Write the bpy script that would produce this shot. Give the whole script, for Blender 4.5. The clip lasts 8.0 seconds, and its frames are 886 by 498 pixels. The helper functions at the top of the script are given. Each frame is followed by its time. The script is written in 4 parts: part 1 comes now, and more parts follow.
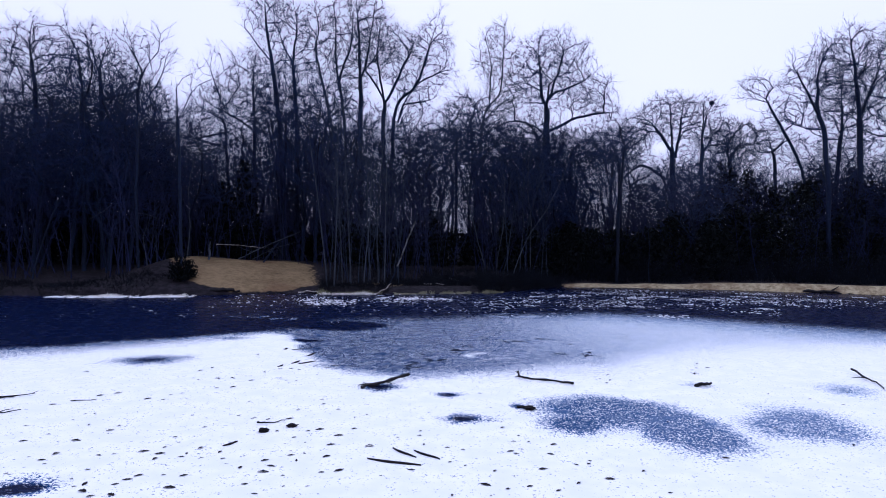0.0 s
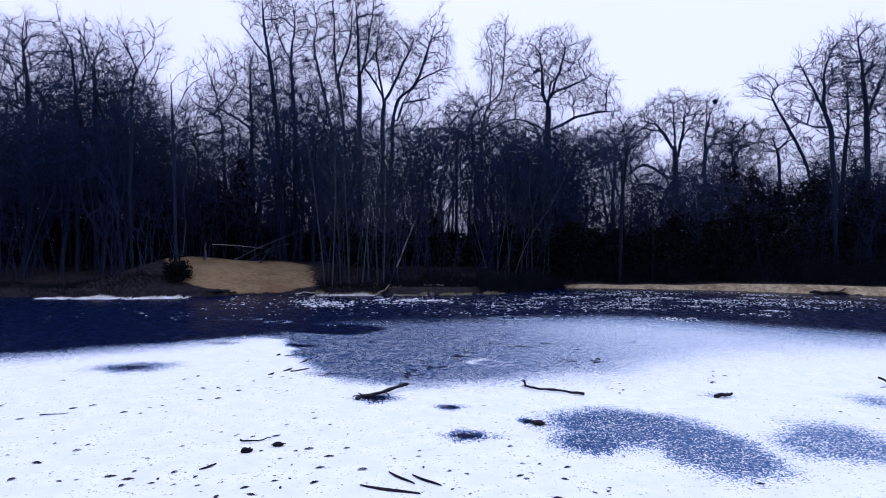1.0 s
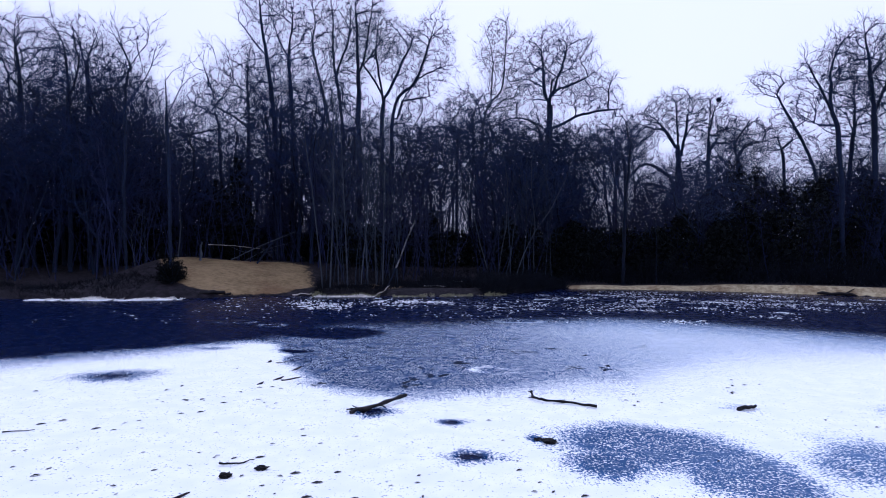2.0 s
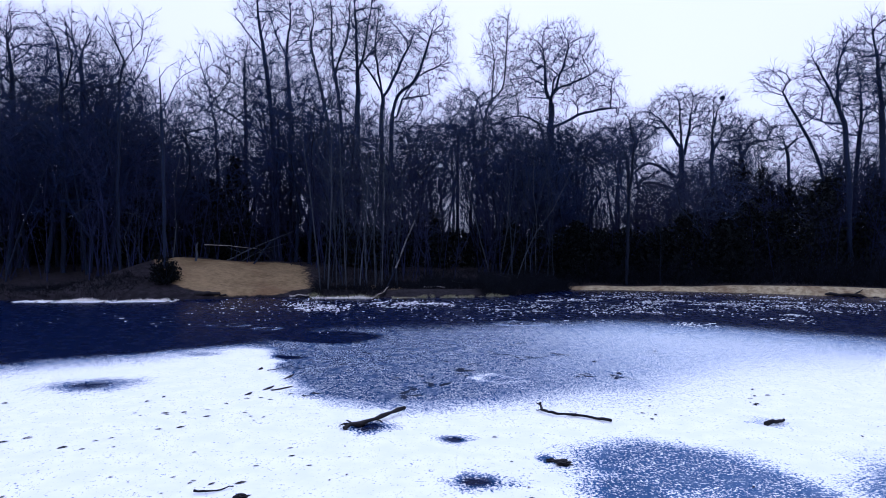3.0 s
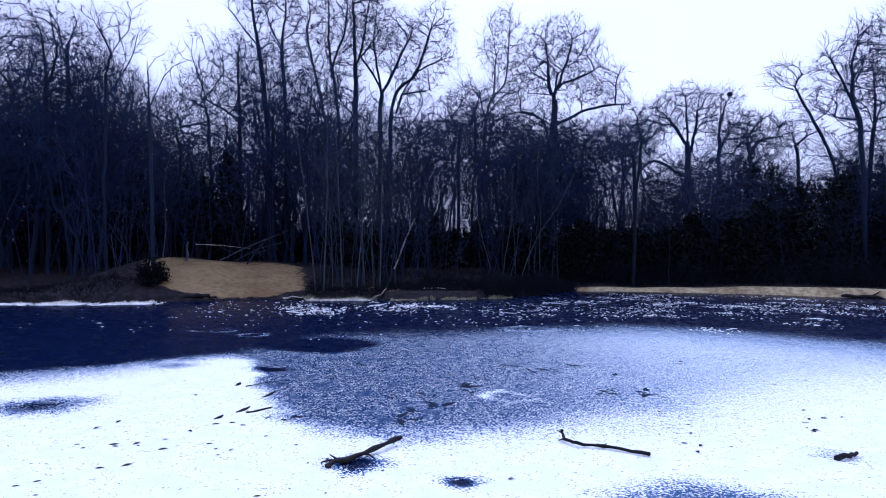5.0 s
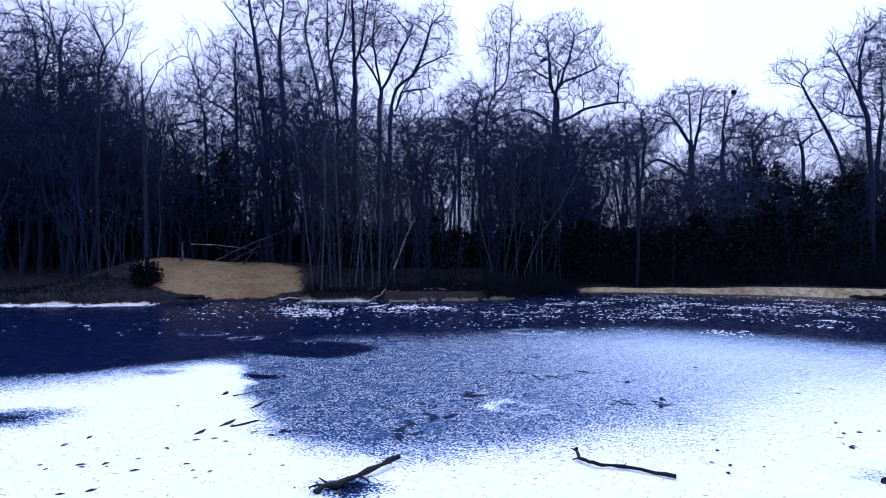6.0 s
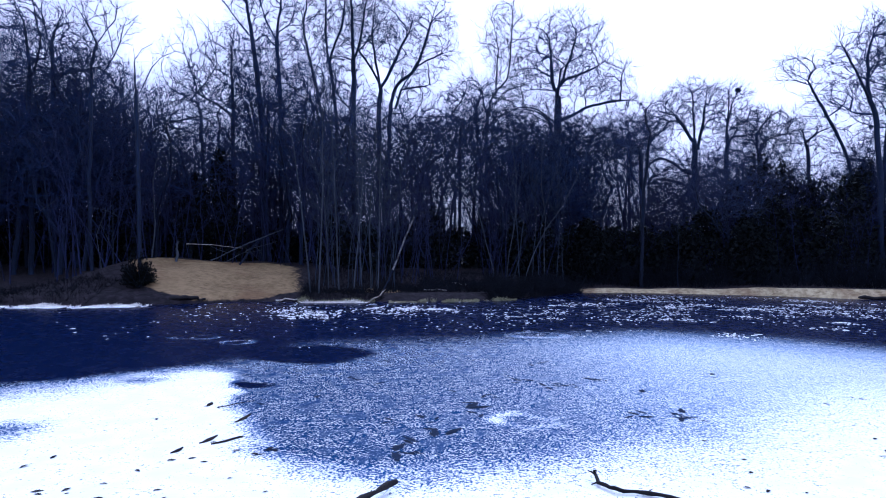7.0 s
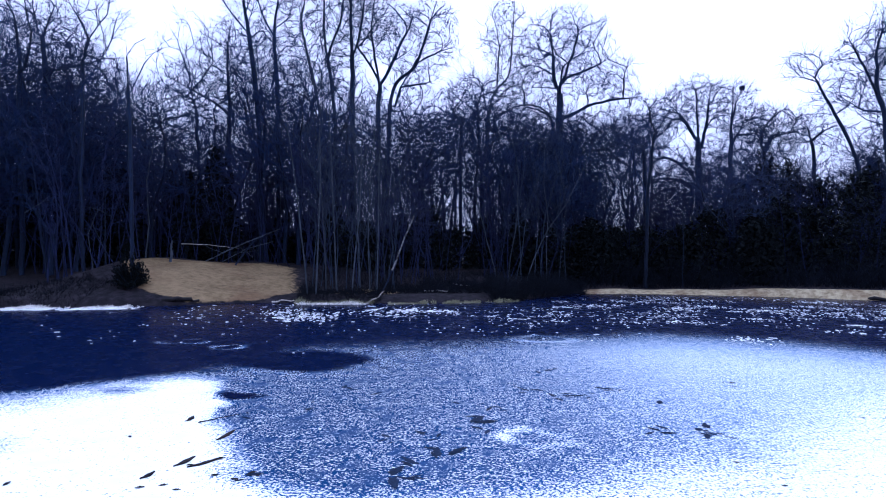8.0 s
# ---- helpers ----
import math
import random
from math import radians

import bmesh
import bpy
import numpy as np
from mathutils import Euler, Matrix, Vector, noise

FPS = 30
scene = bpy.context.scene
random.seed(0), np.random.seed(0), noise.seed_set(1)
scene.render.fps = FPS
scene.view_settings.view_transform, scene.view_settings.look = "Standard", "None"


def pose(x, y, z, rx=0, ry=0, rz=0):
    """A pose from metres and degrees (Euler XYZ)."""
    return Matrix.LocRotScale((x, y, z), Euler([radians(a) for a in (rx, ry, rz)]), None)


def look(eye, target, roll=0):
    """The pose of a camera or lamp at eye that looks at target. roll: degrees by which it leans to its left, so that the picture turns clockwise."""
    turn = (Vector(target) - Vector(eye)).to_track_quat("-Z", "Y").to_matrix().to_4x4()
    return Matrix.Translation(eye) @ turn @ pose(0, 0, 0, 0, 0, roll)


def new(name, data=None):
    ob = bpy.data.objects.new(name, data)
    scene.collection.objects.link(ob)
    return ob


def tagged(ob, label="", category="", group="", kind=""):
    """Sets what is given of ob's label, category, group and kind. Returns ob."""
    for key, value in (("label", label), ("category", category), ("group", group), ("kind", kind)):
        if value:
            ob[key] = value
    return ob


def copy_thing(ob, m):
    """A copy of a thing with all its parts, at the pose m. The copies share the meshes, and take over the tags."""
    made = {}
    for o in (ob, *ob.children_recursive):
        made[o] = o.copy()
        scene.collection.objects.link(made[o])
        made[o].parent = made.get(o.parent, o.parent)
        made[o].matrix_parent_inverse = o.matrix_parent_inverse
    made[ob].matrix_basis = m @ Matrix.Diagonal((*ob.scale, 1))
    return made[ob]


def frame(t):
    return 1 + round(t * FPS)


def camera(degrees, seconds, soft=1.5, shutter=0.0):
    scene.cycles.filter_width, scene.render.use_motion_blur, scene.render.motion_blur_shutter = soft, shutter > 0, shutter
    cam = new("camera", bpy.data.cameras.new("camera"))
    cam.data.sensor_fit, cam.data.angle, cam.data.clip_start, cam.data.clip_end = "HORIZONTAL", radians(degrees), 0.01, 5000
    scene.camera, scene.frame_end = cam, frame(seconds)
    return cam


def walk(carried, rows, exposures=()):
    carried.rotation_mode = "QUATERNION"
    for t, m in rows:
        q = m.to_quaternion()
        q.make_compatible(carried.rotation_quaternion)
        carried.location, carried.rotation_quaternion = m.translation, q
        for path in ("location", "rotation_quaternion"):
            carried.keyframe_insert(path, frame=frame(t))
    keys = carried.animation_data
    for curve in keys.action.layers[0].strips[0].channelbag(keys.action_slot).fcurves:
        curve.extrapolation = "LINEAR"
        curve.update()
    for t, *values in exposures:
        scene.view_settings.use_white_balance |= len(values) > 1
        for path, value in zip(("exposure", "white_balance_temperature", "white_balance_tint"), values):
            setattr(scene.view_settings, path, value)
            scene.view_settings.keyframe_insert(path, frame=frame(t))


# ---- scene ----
# ---- camera ----
cam = camera(72.0, 8.0, soft=1.0)
LEAN = 0.66
ROWS = [
    (0.0, 0.0, 0.0, 1.629, 0.0, 0.44),
    (0.5, -0.007, 0.262, 1.634, 0.0, 0.445),
    (1.0, -0.013, 0.521, 1.641, 0.0, 0.445),
    (1.5, -0.019, 0.783, 1.649, 0.0, 0.445),
    (3.0, -0.043, 1.569, 1.665, 0.01, 0.45),
    (3.5, -0.051, 1.829, 1.667, 0.01, 0.455),
    (4.0, -0.057, 2.089, 1.666, 0.01, 0.458),
    (4.5, -0.066, 2.350, 1.663, 0.01, 0.458),
    (6.0, -0.095, 3.118, 1.658, 0.01, 0.458),
    (6.5, -0.104, 3.385, 1.657, 0.01, 0.46),
    (7.0, -0.114, 3.648, 1.656, 0.01, 0.462),
    (7.5, -0.126, 3.922, 1.655, 0.01, 0.468),
    (8.0, -0.138, 4.199, 1.660, 0.0, 0.465),
]
# the camera leans a little to its left all the way
walk(cam, [(t, pose(x, y, z, 0, 0, yaw) @ pose(0, 0, 0, 90 + pitch) @ pose(0, 0, 0, 0, 0, LEAN)) for t, x, y, z, yaw, pitch in ROWS],
     exposures=[(0.0, -0.80, 4840, 11.5), (2.0, -0.77, 4750, 11), (4.0, -0.67, 4620, 11), (6.5, -0.42, 4450, 10), (8.0, -0.26, 4400, 9)])

# ---- sky and sun: a bright winter sky veiled by thin white cloud, hazy sun high behind the wood ----
SUN_UP, SUN_ROUND = 48.0, 12.0
world = bpy.data.worlds.new("winter_sky")
scene.world = world
world.use_nodes = True
wt = world.node_tree
wt.nodes.clear()
sky = wt.nodes.new("ShaderNodeTexSky")
sky.sky_type = "NISHITA"
sky.sun_disc = False
sky.sun_elevation, sky.sun_rotation = radians(SUN_UP), radians(SUN_ROUND)
sky.air_density, sky.dust_density, sky.ozone_density = 1.0, 2.0, 3.0
wbg = wt.nodes.new("ShaderNodeBackground")
wbg.inputs["Strength"].default_value = 0.13
wout = wt.nodes.new("ShaderNodeOutputWorld")
veil_noise = wt.nodes.new("ShaderNodeTexNoise")
veil_noise.inputs["Scale"].default_value, veil_noise.inputs["Detail"].default_value = 1.6, 4.0
veil_range = wt.nodes.new("ShaderNodeMapRange")
for veil_i, veil_v in ((1, 0.3), (2, 0.7), (3, 0.84), (4, 0.97)):
    veil_range.inputs[veil_i].default_value = veil_v
veil = wt.nodes.new("ShaderNodeMix")
veil.data_type = "RGBA"
veil.inputs[7].default_value = (14.6, 12.5, 13.3, 1)
wt.links.new(veil_noise.outputs[0], veil_range.inputs[0])
wt.links.new(veil_range.outputs[0], veil.inputs[0])
wt.links.new(sky.outputs[0], veil.inputs[6])
wt.links.new(veil.outputs[2], wbg.inputs[0])
wt.links.new(wbg.outputs[0], wout.inputs[0])
sun_data = bpy.data.lights.new("sun", "SUN")
sun_data.energy, sun_data.angle, sun_data.color = 2.5, radians(12), (1.0, 0.88, 0.76)
sun = new("sun", sun_data)
sun.matrix_world = look((30 * math.sin(radians(SUN_ROUND)), 30 * math.cos(radians(SUN_ROUND)), 30 * math.tan(radians(SUN_UP))), (0, 0, 0))


# ---- materials ----
def node_material(name):
    m = bpy.data.materials.new(name)
    m.use_nodes = True
    nt = m.node_tree
    nt.nodes.clear()
    out = nt.nodes.new("ShaderNodeOutputMaterial")
    return m, nt, out


def put(nt, socket, value):
    """A link when value is a socket, else a default."""
    if isinstance(value, bpy.types.NodeSocket):
        nt.links.new(value, socket)
    else:
        socket.default_value = value


def math_node(nt, op, a, b=None, c=None, clamp=False):
    n = nt.nodes.new("ShaderNodeMath")
    n.operation, n.use_clamp = op, clamp
    for i, v in enumerate((a, b, c)):
        if v is not None:
            put(nt, n.inputs[i], v)
    return n.outputs[0]


def smooth(nt, v, lo, hi, a=0.0, b=1.0):
    n = nt.nodes.new("ShaderNodeMapRange")
    n.interpolation_type = "SMOOTHSTEP"
    for i, w in enumerate((v, lo, hi, a, b)):
        put(nt, n.inputs[i], w)
    return n.outputs[0]


def noise_node(nt, vec, scale, detail=3.0, rough=0.55):
    n = nt.nodes.new("ShaderNodeTexNoise")
    put(nt, n.inputs["Vector"], vec)
    n.inputs["Scale"].default_value, n.inputs["Detail"].default_value, n.inputs["Roughness"].default_value = scale, detail, rough
    return n


def mix_color(nt, fac, a, b):
    n = nt.nodes.new("ShaderNodeMix")
    n.data_type = "RGBA"
    put(nt, n.inputs[0], fac)
    put(nt, n.inputs[6], a)
    put(nt, n.inputs[7], b)
    return n.outputs[2]


def bump_node(nt, height, strength, distance):
    n = nt.nodes.new("ShaderNodeBump")
    n.inputs["Strength"].default_value, n.inputs["Distance"].default_value = strength, distance
    put(nt, n.inputs["Height"], height)
    return n.outputs[0]


def surface(name, dark, light, scale, rough=0.9, fine=None, bump=0.4, depth=0.01, metal=0.0, spread=(0.35, 0.65), stretch=(1, 1, 1), gloss=0.3):
    """Two tones mixed by coarse and fine noise, with relief."""
    m, nt, out = node_material(name)
    co = nt.nodes.new("ShaderNodeTexCoord").outputs["Object"]
    mp = nt.nodes.new("ShaderNodeMapping")
    mp.inputs["Scale"].default_value = stretch
    nt.links.new(co, mp.inputs[0])
    big = noise_node(nt, mp.outputs[0], scale, 4)
    small = noise_node(nt, mp.outputs[0], fine or scale * 9, 3)
    info = nt.nodes.new("ShaderNodeObjectInfo")
    both = math_node(nt, "MULTIPLY_ADD", small.outputs[0], 0.5, math_node(nt, "MULTIPLY", big.outputs[0], 0.5))
    both = math_node(nt, "ADD", both, math_node(nt, "MULTIPLY_ADD", info.outputs["Random"], 0.12, -0.06))
    col = mix_color(nt, smooth(nt, both, *spread), (*dark, 1), (*light, 1))
    b = nt.nodes.new("ShaderNodeBsdfPrincipled")
    put(nt, b.inputs["Base Color"], col)
    put(nt, b.inputs["Roughness"], math_node(nt, "MULTIPLY_ADD", small.outputs[0], 0.12, rough - 0.06))
    b.inputs["Metallic"].default_value = metal
    b.inputs["Specular IOR Level"].default_value = gloss
    put(nt, b.inputs["Normal"], bump_node(nt, small.outputs[0], bump, depth))
    nt.links.new(b.outputs[0], out.inputs[0])
    return m


# bark and twig colours carry the cold blue shade, darker and bluer than wood
BARK = surface("shade_blue_bark", (0.0026, 0.0056, 0.016), (0.0072, 0.0150, 0.042), 3.0, 0.9, 22, 0.6, 0.02, stretch=(1, 1, 0.3))
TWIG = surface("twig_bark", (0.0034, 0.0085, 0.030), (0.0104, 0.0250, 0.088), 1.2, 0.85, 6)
PALE = surface("grey_pale_bark", (0.018, 0.023, 0.033), (0.058, 0.070, 0.094), 2.0, 0.8, 14, stretch=(1, 1, 0.4))
SAPLING = surface("grey_sapling_bark", (0.007, 0.012, 0.024), (0.026, 0.038, 0.066), 2.0, 0.8, 14, stretch=(1, 1, 0.4))
BIRCH = surface("white_birch_bark", (0.02, 0.02, 0.02), (0.17, 0.17, 0.175), 3.5, 0.7, 12, 0.4, 0.01, spread=(0.36, 0.5), stretch=(0.4, 0.4, 1))
DEADWOOD = surface("bleached_dead_wood", (0.16, 0.14, 0.12), (0.5, 0.46, 0.42), 2.0, 0.8, 20, stretch=(1, 1, 1))
WETWOOD = surface("wet_dark_wood", (0.005, 0.005, 0.007), (0.022, 0.020, 0.022), 6.0, 0.75, 60, 0.6, 0.006, gloss=0.12)
LEAF = surface("dead_leaf", (0.006, 0.006, 0.009), (0.026, 0.021, 0.022), 9.0, 0.9, 60, 0.4, 0.002, gloss=0.08)
SUNKEN = surface("sodden_leaf", (0.004, 0.008, 0.021), (0.014, 0.024, 0.056), 9.0, 0.9, 60, 0.2, 0.002, gloss=0.08)
# thicket bark has the same blue shade put into its colour
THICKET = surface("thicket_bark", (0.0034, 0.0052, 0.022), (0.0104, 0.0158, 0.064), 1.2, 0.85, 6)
# brush and evergreen leaf: the bank's deep shade is put into these near-black colours
BRUSH = surface("shade_dark_brush", (0.002, 0.003, 0.006), (0.0075, 0.010, 0.018), 1.2, 0.9, 6, gloss=0.1)
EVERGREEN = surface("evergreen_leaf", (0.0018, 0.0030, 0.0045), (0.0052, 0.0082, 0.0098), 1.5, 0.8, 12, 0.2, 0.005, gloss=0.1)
REED = surface("bleached_reed", (0.62, 0.60, 0.54), (0.9, 0.88, 0.82), 1.5, 0.8, 8)
GRASS = surface("winter_grass", (0.10, 0.10, 0.05), (0.30, 0.29, 0.17), 1.5, 0.8, 8)
CHIP = surface("white_ice_chip", (0.78, 0.82, 0.85), (0.92, 0.93, 0.94), 5.0, 0.35, 40, 0.3, 0.005, gloss=0.5)


def ground_material():
    m, nt, out = node_material("woodland_ground")
    co = nt.nodes.new("ShaderNodeTexCoord").outputs["Object"]
    at = nt.nodes.new("ShaderNodeAttribute")
    at.attribute_name = "sand"
    big = noise_node(nt, co, 0.9, 5)
    mid = noise_node(nt, co, 5.0, 4)
    fine = noise_node(nt, co, 38.0, 3)
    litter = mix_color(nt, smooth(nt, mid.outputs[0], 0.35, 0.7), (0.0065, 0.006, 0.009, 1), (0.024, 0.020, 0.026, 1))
    sand = mix_color(nt, smooth(nt, math_node(nt, "MULTIPLY_ADD", mid.outputs[0], 0.6, math_node(nt, "MULTIPLY", big.outputs[0], 0.4)), 0.34, 0.62), (0.150, 0.109, 0.054, 1), (0.265, 0.196, 0.102, 1))
    at2 = nt.nodes.new("ShaderNodeAttribute")
    at2.attribute_name = "pale"
    sand = mix_color(nt, at2.outputs["Fac"], sand, mix_color(nt, smooth(nt, mid.outputs[0], 0.35, 0.65), (0.27, 0.22, 0.125, 1), (0.48, 0.41, 0.255, 1)))
    # rusty trodden patches and long dark streaks of needles and twigs
    sand = mix_color(nt, smooth(nt, noise_node(nt, co, 0.55, 3).outputs[0], 0.46, 0.66, 0.0, 0.65), sand, (0.125, 0.074, 0.038, 1))
    lie = nt.nodes.new("ShaderNodeMapping")
    lie.inputs["Scale"].default_value = (0.9, 4.0, 4.0)
    nt.links.new(co, lie.inputs[0])
    sand = mix_color(nt, smooth(nt, noise_node(nt, lie.outputs[0], 3.2, 4, 0.7).outputs[0], 0.55, 0.70, 0.0, 0.75), sand, (0.085, 0.055, 0.038, 1))
    sand = mix_color(nt, smooth(nt, fine.outputs[0], 0.62, 0.74), sand, (0.14, 0.085, 0.05, 1))
    edge = math_node(nt, "ADD", at.outputs["Fac"], math_node(nt, "MULTIPLY_ADD", mid.outputs[0], 0.55, -0.275))
    b = nt.nodes.new("ShaderNodeBsdfPrincipled")
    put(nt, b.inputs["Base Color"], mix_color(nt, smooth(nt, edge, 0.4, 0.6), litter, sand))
    b.inputs["Roughness"].default_value = 0.95
    b.inputs["Specular IOR Level"].default_value = 0.15
    put(nt, b.inputs["Normal"], bump_node(nt, math_node(nt, "ADD", mid.outputs[0], fine.outputs[0]), 0.6, 0.05))
    nt.links.new(b.outputs[0], out.inputs[0])
    return m


# snow cover: the near edge of the frosted ice and the far edge of the frost, metres ahead against metres across
NEAR_EDGE = [(-14, 6.2), (-10, 8.3), (-7.1, 9.8), (-5.7, 10.7), (-5.0, 11.2), (-4.0, 11.9), (-3.3, 11.9), (-2.7, 11.0), (-2.2, 9.5),
             (-1.7, 8.6), (-1.0, 8.0), (0.1, 7.75), (1.3, 8.0), (2.3, 8.1), (3.5, 8.9), (5.3, 9.7), (8, 10.3), (14, 10.5)]
FAR_EDGE = [(-14, 6.6), (-10, 8.9), (-7.1, 10.4), (-5.0, 11.9), (-4.0, 13.0), (-3.2, 14.5), (-2.4, 16.0), (-1.5, 16.4), (0, 16.8),
            (2.6, 17.7), (5, 18.6), (8.4, 16.8), (11, 14.9), (14, 13.6)]
# melted spots: across, ahead, half width, half depth, turn, strength, share of the radius that is level
SPOTS = [(-4.36, 9.03, 0.68, 0.48, 8, 0.95, 0.10), (0.30, 6.07, 0.31, 0.25, 0, 1.0, 0.15), (0.11, 7.11, 0.21, 0.17, 0, 1.0, 0.15), (-2.92, 4.15, 0.36, 0.24, 10, 1.0, 0.3),
         (1.78, 6.38, 0.96, 0.82, -10, 0.84, 0.50), (2.32, 5.80, 0.62, 0.98, 6, 0.82, 0.50), (1.28, 5.93, 0.46, 0.50, 0, 0.88, 0.40), (3.52, 5.96, 0.68, 0.88, -16, 0.76, 0.45),
         (5.05, 7.55, 0.42, 0.45, 0, 0.75, 0.10), (0.86, 6.52, 0.12, 0.16, 0, 1.0, 0.15), (-0.72, 7.40, 0.30, 0.26, 10, 1.0, 0.15), (3.25, 7.75, 0.24, 0.22, 0, 0.5, 0.10)]
DARK_SPOTS = [(-3.85, 11.48, 0.36, 0.24, 0, 0.40, 0.10), (-2.62, 11.25, 0.36, 0.24, 0, 0.40, 0.10), (-2.26, 13.6, 0.95, 0.75, 0, 1.0, 0.10), (0.75, 17.3, 0.5, 0.35, 0, 0.6, 0.10)]
BRIGHT_RINGS = [(0.72, 9.74, 0.30, 0.27, 0.55), (-3.82, 14.78, 0.32, 0.30, 0.5), (-4.85, 15.4, 0.5, 0.34, 0.4), (1.85, 16.3, 0.7, 0.5, 0.30)]


def float_curve(nt, value, points, lo_x, hi_x, lo_y, hi_y):
    n = nt.nodes.new("ShaderNodeFloatCurve")
    c = n.mapping.curves[0]
    pts = [((x - lo_x) / (hi_x - lo_x), (y - lo_y) / (hi_y - lo_y)) for x, y in points]
    c.points[0].location, c.points[1].location = pts[0], pts[-1]
    for p in pts[1:-1]:
        c.points.new(*p)
    n.mapping.update()
    u = math_node(nt, "DIVIDE", math_node(nt, "SUBTRACT", value, lo_x), hi_x - lo_x, clamp=True)
    put(nt, n.inputs["Value"], u)
    return math_node(nt, "MULTIPLY_ADD", n.outputs[0], hi_y - lo_y, lo_y)


def ice_material():
    m, nt, out = node_material("frozen_pond")
    co = nt.nodes.new("ShaderNodeTexCoord").outputs["Object"]
    warp = noise_node(nt, co, 1.3, 3)
    sub = nt.nodes.new("ShaderNodeVectorMath")
    sub.operation = "SUBTRACT"
    put(nt, sub.inputs[0], warp.outputs["Color"])
    sub.inputs[1].default_value = (0.5, 0.5, 0.5)
    mad = nt.nodes.new("ShaderNodeVectorMath")
    mad.operation = "MULTIPLY_ADD"
    put(nt, mad.inputs[0], sub.outputs[0])
    mad.inputs[1].default_value = (0.5, 0.7, 0)
    put(nt, mad.inputs[2], co)
    p = mad.outputs[0]
    sep = nt.nodes.new("ShaderNodeSeparateXYZ")
    put(nt, sep.inputs[0], p)
    x, y = sep.outputs[0], sep.outputs[1]
    near = float_curve(nt, x, NEAR_EDGE, -14, 14, 5, 20)
    far = float_curve(nt, x, FAR_EDGE, -14, 14, 5, 20)
    past_near = math_node(nt, "SUBTRACT", y, near)
    past_far = math_node(nt, "SUBTRACT", y, far)
    wide = smooth(nt, x, -1.5, 5.0, 0.7, 2.6)
    frost = smooth(nt, x, -1.5, 6.0, 0.26, 0.575)
    # full snow fades into the frost, the frost into bare ice
    fade = smooth(nt, math_node(nt, "DIVIDE", past_near, wide), -0.25, 1.0)
    cover = math_node(nt, "SUBTRACT", 1.06, math_node(nt, "MULTIPLY", fade, math_node(nt, "SUBTRACT", 1.06, frost)))
    cover = math_node(nt, "MULTIPLY", cover, smooth(nt, past_far, smooth(nt, x, 1.0, 7.0, -2.8, -6.8), 0.6, 1.0, 0.0))

    def spot(cx, cy, rx, ry, turn=0.0):
        mp = nt.nodes.new("ShaderNodeMapping")
        mp.vector_type = "TEXTURE"
        mp.inputs["Location"].default_value = (cx, cy, 0)
        mp.inputs["Rotation"].default_value = (0, 0, radians(turn))
        mp.inputs["Scale"].default_value = (rx, ry, 1)
        put(nt, mp.inputs[0], p)
        ln = nt.nodes.new("ShaderNodeVectorMath")
        ln.operation = "LENGTH"
        put(nt, ln.inputs[0], mp.outputs[0])
        return ln.outputs["Value"]

    hole = 0.0
    for cx, cy, rx, ry, turn, strength, level in SPOTS + DARK_SPOTS:
        hole = math_node(nt, "MAXIMUM", hole, smooth(nt, spot(cx, cy, rx, ry, turn), level, 1.35 - 0.35 * level, 0.98 * strength, 0.0))
    wet = 0.0
    for cx, cy, rx, ry, turn, strength, level in SPOTS:
        if level >= 0.4:
            wet = math_node(nt, "MAXIMUM", wet, smooth(nt, spot(cx, cy, rx, ry, turn), 0.9, 1.3, 0.50, 0.0))
    cover = math_node(nt, "SUBTRACT", cover, hole)
    for cx, cy, rx, ry, gain in BRIGHT_RINGS:
        d = spot(cx, cy, rx, ry)
        ring = math_node(nt, "MULTIPLY", smooth(nt, d, 0.45, 0.8), smooth(nt, d, 0.85, 1.25, 1.0, 0.0))
        cover = math_node(nt, "ADD", cover, math_node(nt, "MULTIPLY", ring, smooth(nt, warp.outputs[0], 0.4, 0.62, 0.2 * gain, 0.7 * gain)))
    # crystals: snow lies where the grain is below the cover
    grain = noise_node(nt, co, 42.0, 3, 0.7)
    patch = noise_node(nt, co, 3.5, 3)
    crumb = noise_node(nt, co, 13.0, 5, 0.66)
    g = smooth(nt, grain.outputs[0], 0.32, 0.68)
    g = math_node(nt, "ADD", g, math_node(nt, "MULTIPLY_ADD", patch.outputs[0], 0.6, -0.30))
    g = math_node(nt, "ADD", g, math_node(nt, "MULTIPLY_ADD", crumb.outputs[0], 1.35, -0.675))
    mask = smooth(nt, math_node(nt, "SUBTRACT", cover, g), -0.07, 0.15)
    mask = math_node(nt, "MULTIPLY", mask, smooth(nt, cover, 0.03, 0.22))
    # thin crystals let the ice show through
    mask = math_node(nt, "MULTIPLY", mask, smooth(nt, cover, 0.25, 0.80, smooth(nt, y, 6.8, 8.6, 0.97, 0.76), 1.0))
    # snow
    snow = nt.nodes.new("ShaderNodeBsdfPrincipled")
    put(nt, snow.inputs["Base Color"], mix_color(nt, smooth(nt, patch.outputs[0], 0.3, 0.7), (0.72, 0.745, 0.765, 1), (0.81, 0.82, 0.825, 1)))
    snow.inputs["Roughness"].default_value = 0.8
    snow.inputs["Specular IOR Level"].default_value = 0.2
    put(nt, snow.inputs["Normal"], bump_node(nt, math_node(nt, "MULTIPLY_ADD", grain.outputs[0], 0.3, patch.outputs[0]), 0.25, 0.02))
    # bare ice
    ice = nt.nodes.new("ShaderNodeBsdfPrincipled")
